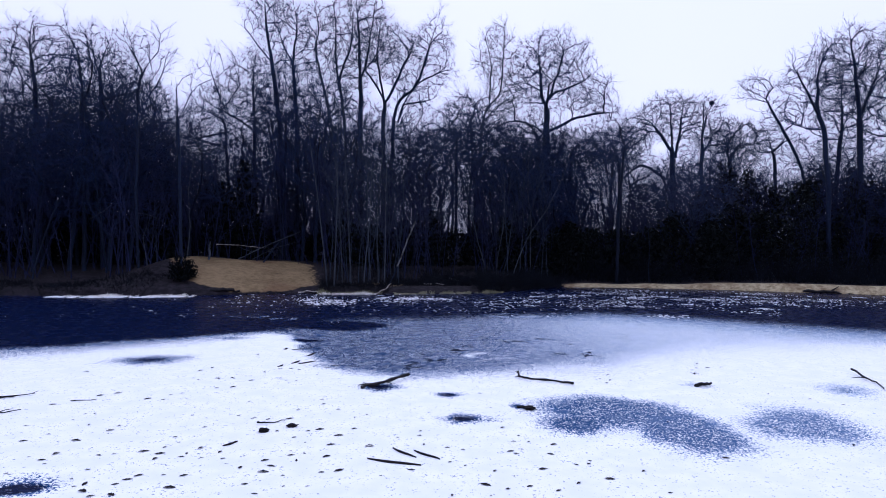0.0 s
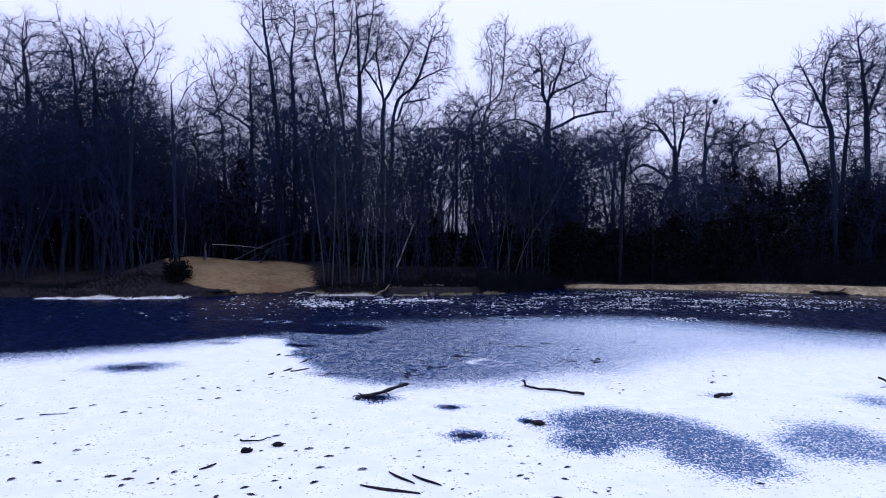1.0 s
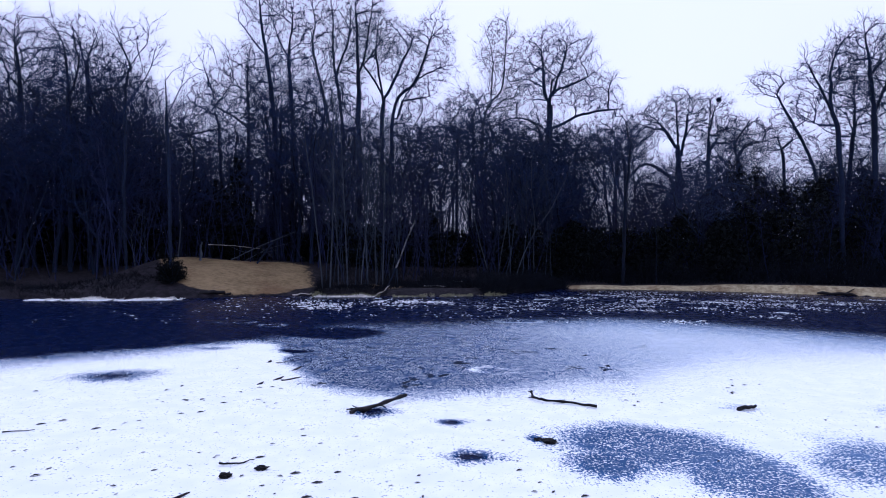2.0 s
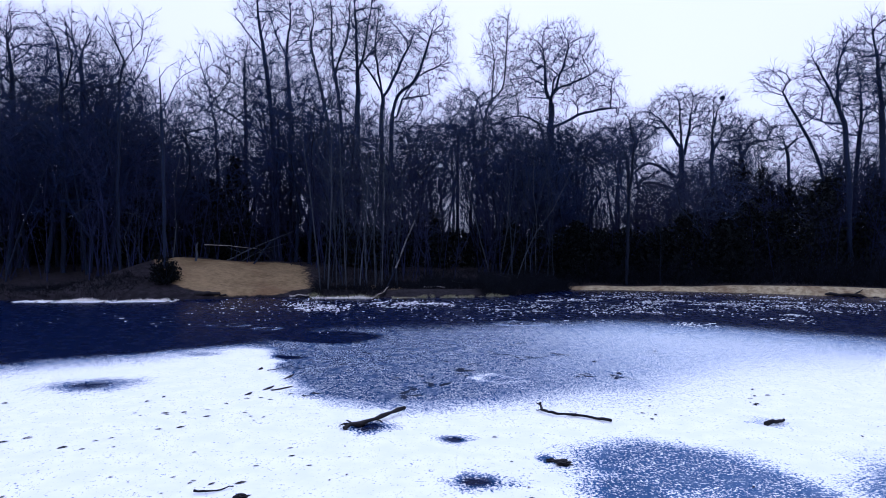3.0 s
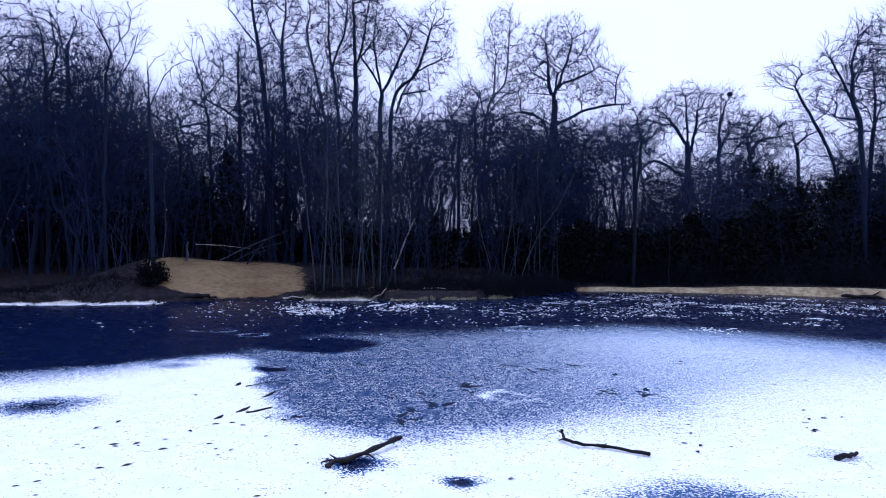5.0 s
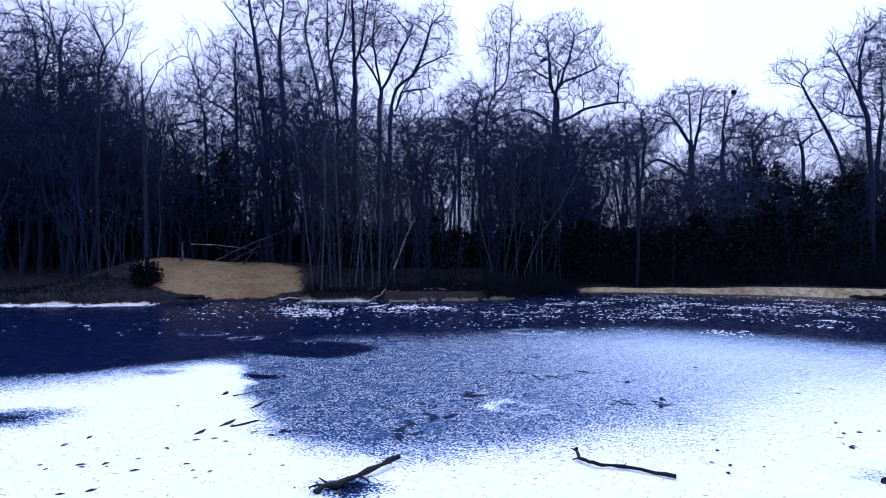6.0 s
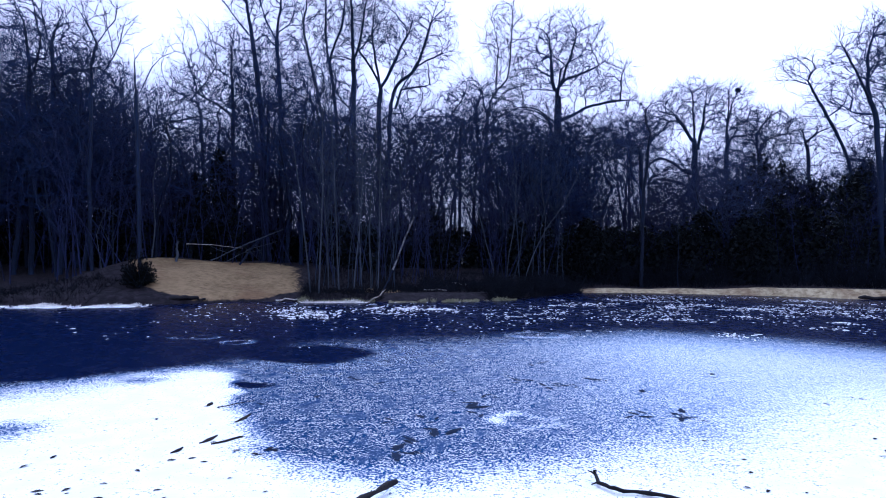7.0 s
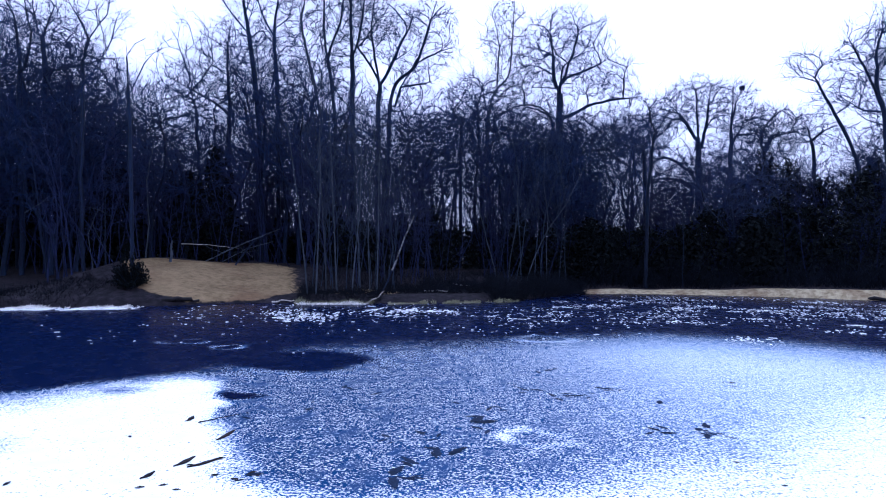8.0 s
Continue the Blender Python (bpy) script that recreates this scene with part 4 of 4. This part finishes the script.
stick("fallen_branch", "grey fallen branch behind the mound", [on_bank(-8.3, 28.2, 0.03), (-7.7, 28.5, 2.05), (-7.2, 28.6, 2.35)], 0.04, BARK, seed=6)
stick("fallen_branch", "thin grey fallen branch behind the mound", [on_bank(-8.9, 28.4, 0.05), (-8.0, 28.5, 1.75), (-6.9, 28.6, 2.1)], 0.018, PALE, forks=((0.4, (0.7, 0.1, 0.1), 0.6), (0.7, (0.3, 0.1, -0.4), 0.6)), seed=18)
stick("fallen_branch", "weathered broken stub standing on the mound", [on_bank(-10.58, 27.6, -0.1), (-10.56, 27.6, 1.75), (-10.53, 27.6, 2.05)], 0.06, PALE, seed=7, category="stump")
stick("dead_sapling", "pale crooked dead stem before the dark wood", [on_bank(-11.75, 28.0, -0.1), (-11.62, 28.0, 2.75), (-11.75, 28.0, 4.4), (-11.5, 28.0, 5.8)], 0.026, PALE, tip=0.5, seed=16, category="sapling")
stick("fallen_branch", "pale broken branch in the dark scrub", [(-14.6, 25.2, 2.9), (-14.1, 25.2, 3.2), (-13.7, 25.2, 3.5)], 0.014, PALE, seed=8)
stick("fallen_branch", "pale crooked dead branch in the scrub", [on_bank(-12.4, 25.6, -0.1), (-12.6, 25.6, 2.2), (-12.3, 25.6, 3.0), (-12.05, 25.6, 3.3)], 0.015, PALE, forks=((0.75, (0.5, 0, -0.25), 0.7), (0.75, (-0.6, 0, 0.1), 0.6), (0.5, (0.45, 0, -0.9), 0.6)), seed=9)
stick("driftwood", "bleached driftwood log at the water's edge", [on_bank(-5.65, 23.95, 0.03), on_bank(-5.25, 23.98, 0.08), on_bank(-4.85, 24.0, 0.08)], 0.032, DEADWOOD, seed=10)
stick("driftwood", "bleached log on the bank", [on_bank(0.3, 28.0, 0.05), on_bank(0.9, 28.0, 0.04)], 0.05, DEADWOOD, seed=11)
stick("driftwood", "thin bleached branch on the bank", [on_bank(-0.85, 26.2, 0.03), on_bank(-0.3, 26.2, 0.06), on_bank(0.1, 26.2, 0.05)], 0.03, DEADWOOD, seed=12)
stick("driftwood", "dark wet log at the shore", [on_bank(-8.6, 22.7, 0.02), on_bank(-8.2, 22.8, 0.1), on_bank(-7.7, 23.2, 0.06)], 0.09, WETWOOD, seed=13)
stick("driftwood", "dark wet log at the shore", [on_bank(16.9, 28.6, 0.02), on_bank(17.8, 28.1, 0.05), on_bank(18.8, 27.6, 0.02)], 0.09, WETWOOD, forks=((0.5, (0.5, 0.1, 0.25), 0.5),), seed=14)
stick("driftwood", "forked pale root at the shore", [(-2.6, 24.1, 0.02), (-2.3, 24.2, 0.18), (-2.05, 24.3, 0.42)], 0.03, DEADWOOD, seed=15)


# ---- a nest high in the oak ----
def nest(x, y, z, size):
    rng = random.Random(17)
    s = Shape()
    for _ in range(260):
        a, u = rng.uniform(0, 6.283), rng.uniform(-1, 1)
        r = math.sqrt(1 - u * u) * size
        c = Vector((r * math.cos(a), r * math.sin(a), u * size * 0.75))
        e = off_axis(rng, c.normalized(), 80) * size * 0.55
        s.tube([c - e, c * 1.05, c + e], [0.012, 0.012, 0.008], 3)
    ob = piece("bird_nest", s.v, s.f, BARK, smooth_shade=False)
    ob.location = (x, y, z)
    return tagged(ob, "dark ball of twigs high in a bare oak", "nest")


nest(19.4, 44.2, 12.8, 0.16)


def bush(x, y, height, width, seed, label):
    """A low dark conifer-like bush: stems and tufts of needles."""
    rng = random.Random(seed)
    root = new("evergreen_bush")
    root.location = (x, y, ground_at(x, y))
    stems, tufts = Shape(), Shape()
    for _ in range(46):
        a = rng.uniform(0, 6.283)
        u = rng.random()
        d = Vector((math.cos(a) * (0.25 + u), math.sin(a) * (0.25 + u), 1.15 - 0.75 * u)).normalized()
        ln = (height * (1 - u) + width * 0.6 * u) * rng.uniform(0.65, 1.1)
        end = d * ln
        stems.tube([Vector((0, 0, -0.05)), end * 0.5 + jitter(rng, 0.03), end], [0.02, 0.013, 0.005], 3)
        for _ in range(60):
            q = end * rng.uniform(0.3, 1.0) + jitter(rng, 0.05)
            e = (d + jitter(rng, 0.7)).normalized()
            tufts.leaf(q, e * 0.06, e.cross(jitter(rng, 1)).normalized() * 0.035)
    piece("stems", stems.v, stems.f, BARK, root)
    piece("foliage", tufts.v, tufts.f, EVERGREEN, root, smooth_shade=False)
    return tagged(root, label, "bush")


bush(-9.95, 23.4, 1.0, 1.05, 81, "dark evergreen bush at the foot of the sand mound")


def brush(name, label, seed, count, place, height, material, spread=0.5, width=0.012, category="grass"):
    """Many thin blades or stems; place(rng) gives each root."""
    rng = random.Random(seed)
    s = Shape()
    for _ in range(count):
        p = Vector(place(rng))
        h = height * rng.uniform(0.4, 1.2) * (0.5 + 0.6 * abs(math.sin(p.x * 2.3) + 0.6 * math.sin(p.x * 5.1 + 1)))
        d = Vector((rng.gauss(0, spread), rng.gauss(0, spread), 1)).normalized()
        mid = p + d * h * 0.55
        s.tube([p, mid, mid + (d + jitter(rng, 0.35)).normalized() * h * 0.5], [width, width * 0.8, width * 0.25], 3)
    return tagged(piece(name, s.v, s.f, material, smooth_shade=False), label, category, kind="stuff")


def along_shore(x0, x1, back, deep, gaps=0.0):
    def place(rng):
        x = rng.uniform(x0, x1)
        while gaps and math.sin(x * 3.1) + math.sin(x * 7.3 + 1) + math.sin(x * 17 + 2) < rng.uniform(-1, 1) * 2 + gaps:
            x = rng.uniform(x0, x1)
        y = float(np.interp(x, SHORE_X, SHORE_Y)) + rng.uniform(-back, deep)
        return x, y, max(ground_at(x, y), 0.0) - 0.02
    return place


brush("reeds", "bleached frosted reed stubble along the shore", 91, 1300, along_shore(-13.0, -8.9, 0.5, 0.05, 0.8), 0.10, REED, 0.8, 0.014)
brush("reeds", "bleached reed stubble along the shore", 92, 420, along_shore(-4.7, -2.6, 0.35, 0.0), 0.12, REED, 0.7, 0.013)
brush("shore_grass", "yellow-green winter grass along the shore", 93, 1100, along_shore(-1.9, 2.6, 0.35, 0.12, 0.3), 0.12, GRASS, 0.35, 0.010)
brush("shore_grass", "yellow-green winter grass along the shore", 94, 420, along_shore(-4.9, -2.4, 0.15, 0.2), 0.16, GRASS, 0.3, 0.010)
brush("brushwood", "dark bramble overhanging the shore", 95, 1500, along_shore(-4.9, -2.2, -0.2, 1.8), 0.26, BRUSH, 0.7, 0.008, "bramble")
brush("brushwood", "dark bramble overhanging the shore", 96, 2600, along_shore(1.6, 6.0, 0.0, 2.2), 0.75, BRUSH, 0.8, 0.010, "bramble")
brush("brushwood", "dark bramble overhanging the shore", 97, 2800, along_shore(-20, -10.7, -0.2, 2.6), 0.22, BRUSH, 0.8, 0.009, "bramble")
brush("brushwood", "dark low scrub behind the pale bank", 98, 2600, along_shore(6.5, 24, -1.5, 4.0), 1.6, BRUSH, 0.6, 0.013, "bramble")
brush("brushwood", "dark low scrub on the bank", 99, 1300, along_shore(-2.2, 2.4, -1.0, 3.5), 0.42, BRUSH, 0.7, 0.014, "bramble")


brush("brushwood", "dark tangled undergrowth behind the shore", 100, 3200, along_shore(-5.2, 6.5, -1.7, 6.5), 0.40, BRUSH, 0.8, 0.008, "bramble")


# ---- loose bits of ice on the bare ice ----
def ice_chips(label, seed, count, place, size):
    rng = random.Random(seed)
    s = Shape()
    for _ in range(count):
        x, y = place(rng)
        if inside(x, y) < 0.1:
            continue
        a = rng.uniform(0, math.pi)
        w, l, h = size * rng.uniform(0.3, 0.9), size * rng.uniform(0.4, 1.6), size * rng.uniform(0.08, 0.3)
        if rng.random() < 0.06:
            w, l = w * 2.2, l * 2.4
        c, sn = math.cos(a), math.sin(a)
        base = len(s.v)
        t = rng.uniform(-0.3, 0.3) * h
        for k, (u, v) in enumerate(((-1, -0.8), (0.9, -1), (1, 0.7), (-0.7, 1))):
            s.v.append((x + (u * l * c - v * w * sn) / 2, y + (u * l * sn + v * w * c) / 2, -0.004))
        for k, (u, v) in enumerate(((-0.9, -0.7), (0.8, -0.8), (0.85, 0.6), (-0.6, 0.85))):
            s.v.append((x + (u * l * c - v * w * sn) / 2, y + (u * l * sn + v * w * c) / 2, h + u * t))
        for q in ((4, 5, 6, 7), (0, 1, 5, 4), (1, 2, 6, 5), (2, 3, 7, 6), (3, 0, 4, 7)):
            s.f.append(tuple(base + i for i in q))
    return tagged(piece("ice_chips", s.v, s.f, CHIP, smooth_shade=False), label, "ice chips", kind="stuff")


def drift(cx, cy, wx, wy, clumps, seed, long=0.5):
    """Places gathered in short streaks that lie along the shore."""
    r0 = random.Random(seed)
    spots = [(r0.gauss(cx, wx), r0.gauss(cy, wy), r0.uniform(0.4, 1.6)) for _ in range(clumps)]

    def place(r):
        x, y, k = r.choice(spots)
        return x + r.gauss(0, long * k), y + r.gauss(0, 0.34 * k)
    return place


ice_chips("white chips of ice strewn over the dark ice", 201, 360, lambda r: (r.uniform(-7.5, 5.0), r.triangular(15.0, 25.5, 21.0)), 0.048)
ice_chips("broken white ice in drifts near the far bank", 202, 1900, drift(10.2, 23.6, 3.4, 2.3, 70, 5, 0.4), 0.050)
ice_chips("broken white ice in drifts near the far bank", 203, 260, drift(-3.4, 20.6, 0.8, 0.8, 14, 6, 0.25), 0.060)
ice_chips("broken white ice in drifts near the far bank", 204, 170, drift(-1.1, 21.6, 0.6, 0.6, 9, 7, 0.2), 0.068)
ice_chips("broken white ice in drifts near the far bank", 207, 420, drift(3.0, 20.5, 3.0, 2.2, 26, 8, 0.4), 0.050)
ice_chips("sparse white chips on the dark ice", 205, 45, lambda r: (r.uniform(-11, -2), r.uniform(14.2, 21.5)), 0.042)
ice_chips("white ice lining the shore", 206, 520, lambda r: along_shore(-13.4, -8.9, 0.75, -0.15, 0.6)(r)[:2], 0.10)

# ---- sticks, clods and blades on the snow ----
stick("broken_branch", "dark wet branch frozen into the pond", [(-0.96, 7.30, 0.02), (-0.70, 7.58, 0.03), (-0.42, 7.93, 0.06)], 0.022, WETWOOD, forks=((0.25, (-0.14, 0.08, 0.02), 0.6), (0.5, (0.10, -0.12, 0.0), 0.5), (0.15, (-0.10, -0.04, 0.0), 0.6), (0.7, (0.06, 0.10, 0.02), 0.4)), tip=0.75, seed=21, knots=0.35)
stick("fallen_stick", "thin dark crooked stick lying on the snow", [(1.02, 8.16, 0.05), (1.03, 8.05, 0.03), (1.09, 7.92, 0.03), (1.38, 7.84, 0.022), (1.66, 7.67, 0.02)], 0.0135, WETWOOD, forks=((0.08, (-0.05, 0.03, 0.02), 0.7), (0.28, (-0.06, -0.04, 0.0), 0.7), (0.7, (0.05, 0.05, 0.01), 0.5)), tip=0.95, seed=22, knots=0.2)
stick("bark_piece", "short dark piece of bark on the snow", [(3.16, 7.64, 0.015), (3.29, 7.66, 0.03), (3.42, 7.74, 0.03)], 0.024, WETWOOD, tip=0.6, seed=23, category="bark")
stick("fallen_stick", "dark forked stick lying in a melted spot", [(5.78, 8.62, 0.06), (5.70, 8.2, 0.03), (5.62, 7.85, 0.02), (5.47, 7.55, 0.02)], 0.014, WETWOOD, forks=((0.4, (-0.25, -0.1, 0.01), 0.7),), seed=24)
stick("fallen_twig", "thin bent twig on the snow", [(-1.73, 5.76, 0.02), (-1.62, 5.78, 0.012), (-1.50, 5.88, 0.01)], 0.009, WETWOOD, seed=25)
stick("fallen_twig", "thin straight twig on the snow", [(-3.96, 6.53, 0.01), (-3.73, 6.62, 0.01)], 0.006, WETWOOD, seed=26)
stick("fallen_twig", "thin twigs lying crossed on the snow", [(-4.80, 6.60, 0.01), (-4.54, 6.82, 0.02)], 0.009, WETWOOD, forks=((0.3, (0.15, 0.28, 0.0), 0.8), (0.6, (-0.2, -0.25, 0), 0.7)), seed=27)
stick("fallen_twig", "thin twigs lying crossed on the snow", [(-4.42, 5.96, 0.01), (-4.22, 6.14, 0.015)], 0.008, WETWOOD, forks=((0.4, (0.05, 0.16, 0.0), 0.8),), seed=28)
stick("fallen_twig", "long thin twig on the snow", [(-2.47, 10.08, 0.012), (-2.18, 10.4, 0.012)], 0.006, WETWOOD, seed=29)


def clod(x, y, size, seed, label):
    rng = random.Random(seed)
    bm = bmesh.new()
    bmesh.ops.create_icosphere(bm, subdivisions=3, radius=size)
    for v in bm.verts:
        n = noise.noise(v.co * (2.2 / size) + Vector((seed, 0, 0)))
        n += 0.6 * noise.noise(v.co * (6.0 / size) + Vector((0, seed, 0)))
        v.co *= 1 + 0.95 * n
        v.co.z *= 0.5
    me = bpy.data.meshes.new("clod")
    bm.to_mesh(me)
    bm.free()
    me.materials.append(WETWOOD)
    ob = new("clod", me)
    ob.matrix_world = pose(x, y, size * 0.35, 0, 0, rng.uniform(0, 360)) @ Matrix.Diagonal((1.3, 0.8, 1, 1))
    return tagged(ob, label, "clod")


clod(0.93, 6.42, 0.045, 31, "dark lump of wet wood at a melted spot")
clod(0.84, 6.50, 0.026, 32, "dark lump of wet wood at a melted spot")
clod(-1.60, 5.52, 0.034, 33, "dark curled clod of dead leaf on the snow")
clod(-1.39, 5.69, 0.034, 34, "dark curled clod of dead leaf on the snow")


def blade(x0, y0, x1, y1, width, label):
    """A dead reed blade lying on the snow: a folded strip that tapers to both ends."""
    a, b = Vector((x0, y0, 0.006)), Vector((x1, y1, 0.006))
    side = (b - a).cross(Vector((0, 0, 1))).normalized()
    verts, faces = [], []
    for i in range(9):
        t = i / 8
        c = a.lerp(b, t) + side * 0.008 * math.sin(t * 5.0)
        w = width * (0.08 + 0.92 * math.sin(math.pi * (0.04 + 0.92 * t)) ** 1.3)
        for k, up in ((-1, -0.003), (0, 0.006), (1, -0.003)):
            verts.append(tuple(c + side * w * k * 0.5 + Vector((0, 0, up + 0.004 * math.sin(t * 3.1)))))
        if i:
            o = (i - 1) * 3
            faces += [(o, o + 1, o + 4, o + 3), (o + 1, o + 2, o + 5, o + 4)]
    root = new("reed_leaf")
    p = piece("strip", verts, faces, LEAF, root)
    sol = p.modifiers.new("thickness", "SOLIDIFY")
    sol.thickness = 0.004
    return tagged(root, label, "dead leaf", "dead blades on the snow")


for b in [(-0.58, 4.83, -0.15, 4.68, 0.040), (-0.40, 5.10, -0.20, 4.86, 0.030), (-0.22, 5.04, -0.01, 4.83, 0.030), (-1.82, 5.10, -1.73, 5.22, 0.030),
          (-2.19, 8.90, -2.11, 9.13, 0.060), (-2.08, 8.88, -1.88, 9.11, 0.045), (-2.11, 9.56, -2.04, 9.87, 0.055), (-2.32, 8.64, -2.27, 8.78, 0.050), (-2.62, 10.17, -2.61, 10.33, 0.06)]:
    blade(*b, "long dark dead blade lying on the snow")


# ---- fallen leaves on the snow ----
def leaf_mesh(seed):
    rng = random.Random(seed)
    n = 9
    curl = rng.uniform(0.15, 0.5)
    verts, faces = [], []
    for i in range(n):
        t = i / (n - 1)
        w = 0.21 * math.sin(math.pi * (0.06 + 0.90 * t)) * (1 + 0.25 * math.sin(t * 19 + seed))
        bow = curl * 0.35 * math.sin(math.pi * t)
        for k in (-1, 0, 1):
            verts.append((t - 0.5, k * w, bow + abs(k) * curl * w * 0.9))
        if i:
            o = (i - 1) * 3
            faces += [(o, o + 1, o + 4, o + 3), (o + 1, o + 2, o + 5, o + 4)]
    return mesh_of("leaf", verts, faces, LEAF)


LEAF_MESHES = [leaf_mesh(300 + i) for i in range(6)]
leaf_rng = random.Random(77)


def leaf(x, y, size, turn=None, flat=0.45):
    ob = new("fallen_leaf", leaf_rng.choice(LEAF_MESHES))
    ob.matrix_world = pose(x, y, 0.002, leaf_rng.uniform(-4, 4), leaf_rng.uniform(-4, 4), leaf_rng.gauss(35, 38) if turn is None else turn) @ Matrix.Diagonal((size, size, size * flat, 1))
    return tagged(ob, "dark curled dead leaf on the snow", "leaf", "fallen leaves on the snow")


LEAVES_A = [(-6.59, 9.17), (-4.07, 6.41), (-3.68, 6.95), (-3.81, 6.83), (-3.22, 6.7), (-3.05, 6.89), (-2.96, 6.98), (-2.83, 7.78), (-2.67, 7.26), (-2.5, 7.33), (-4.74, 8.14), (-2.98, 5.51), (-2.98, 5.66), (-3.54, 5.18), (-3.06, 4.87), (-3.08, 4.72), (-3.11, 5.21), (-2.4, 4.95), (-2.23, 4.78), (-2.25, 4.9), (-1.98, 5.05), (-2.05, 4.83), (-2.04, 4.91), (-1.79, 4.96), (-1.71, 4.8), (-1.51, 4.61), (-1.31, 4.52), (-1.37, 4.77), (-1.29, 4.65), (-1.37, 4.28), (-1.86, 4.2), (-1.86, 4.43), (-2.22, 4.34), (-2.26, 4.25), (-2.41, 4.12), (-2.31, 4.04), (-2.47, 4.25), (-2.19, 4.07), (-2.18, 4.42), (-1.2, 4.9)]
LEAVES_B = [(-1.68, 5.94), (-1.48, 5.97), (-1.21, 5.56), (-1.11, 5.62), (-0.91, 5.44), (-0.8, 5.65), (-0.6, 5.15), (-0.91, 4.88), (-0.76, 4.57), (-0.93, 5.18), (0.41, 4.6), (0.32, 4.32), (0.58, 5.74), (0.97, 5.25), (0.9, 5.0), (0.78, 4.65), (0.63, 4.3), (0.82, 4.23), (1.16, 4.78), (1.24, 4.46), (0.99, 4.37), (1.54, 4.63), (2.31, 4.95), (3.6, 5.33), (4.85, 10.84), (0.45, 7.13), (-1.32, 6.76), (-1.89, 9.1), (-2.08, 8.94), (-2.61, 10.17), (-1.26, 6.56), (-0.22, 4.6), (0.62, 5.0), (0.58, 5.06), (3.61, 8.77), (3.5, 8.47)]
LEAVES_C = [(-3.28, 8.3), (-2.87, 7.83), (-2.69, 7.86), (-2.4, 7.72), (-2.5, 7.98), (-3.17, 7.81), (-3.2, 8.52), (-2.91, 9.65), (-2.29, 8.7), (-2.1, 8.53), (-1.97, 8.45), (-2.07, 7.88), (-1.89, 7.59), (-2.39, 8.24), (-2.24, 8.48), (-1.81, 8.73), (-1.64, 8.66), (-1.55, 8.79), (-1.5, 8.74), (-1.65, 8.11), (-1.32, 7.87)]
LEAVES_D = [(2.28, 8.36), (2.09, 8.04), (2.21, 7.98), (2.11, 7.81), (2.47, 7.96), (3.98, 9.71), (3.88, 9.27), (3.72, 8.91), (3.54, 8.5), (3.9, 8.95), (4.83, 10.85), (4.78, 10.91), (4.87, 10.82), (4.26, 10.59), (3.71, 12.29), (2.37, 8.65), (2.26, 9.15)]
for x, y in LEAVES_C + LEAVES_D:
    leaf(x, y, leaf_rng.uniform(0.035, 0.085))
for x, y in LEAVES_A + LEAVES_B:
    leaf(x, y, leaf_rng.uniform(0.045, 0.090))
# smaller bits strewn between them
for _ in range(120):
    x, y = leaf_rng.triangular(-4.6, 2.2, -1.8), leaf_rng.triangular(3.6, 8.6, 4.6)
    if x > 0.9 and y > 4.9:
        continue
    leaf(x, y, leaf_rng.uniform(0.02, 0.05))
for _ in range(26):
    leaf(leaf_rng.uniform(2.2, 6.0), leaf_rng.uniform(4.5, 10), leaf_rng.uniform(0.03, 0.06))

# wet leaves frozen into the frosted ice
SUNK_A = [(-0.21, 9.33), (-0.04, 9.39), (-0.41, 8.68), (-0.38, 8.92), (0.2, 10.36), (0.44, 10.82), (0.23, 10.06), (0.2, 10.99), (0.75, 11.98), (0.86, 11.73), (1.07, 11.74), (1.24, 11.36), (1.38, 11.54), (1.52, 11.4), (1.92, 11.78), (2.11, 11.7), (-0.65, 9.7), (-0.89, 13.03), (-0.24, 9.81), (1.26, 12.9), (1.48, 13.04), (2.34, 11.17), (1.86, 9.98), (2.34, 9.91), (2.44, 9.95), (3.63, 12.2), (-2.04, 10.41), (-1.49, 8.76), (-1.24, 11.62), (-0.97, 11.33), (-1.57, 10.78), (-1.59, 12.86)]
for k, (x, y) in enumerate(SUNK_A):
    for _ in range(leaf_rng.randint(2, 4)):
        ob = leaf(x + leaf_rng.gauss(0, 0.07), y + leaf_rng.gauss(0, 0.10), leaf_rng.uniform(0.09, 0.20) * (1.6 if k < 5 else 1.0), leaf_rng.uniform(0, 180), 0.08)
        ob.scale = (ob.scale[0], ob.scale[1] * leaf_rng.uniform(0.35, 0.9), ob.scale[2])
        ob.data = ob.data.copy()
        ob.data.materials[0] = SUNKEN
        tagged(ob, "flat wet dead leaf frozen into the ice", group="wet leaves in the ice")
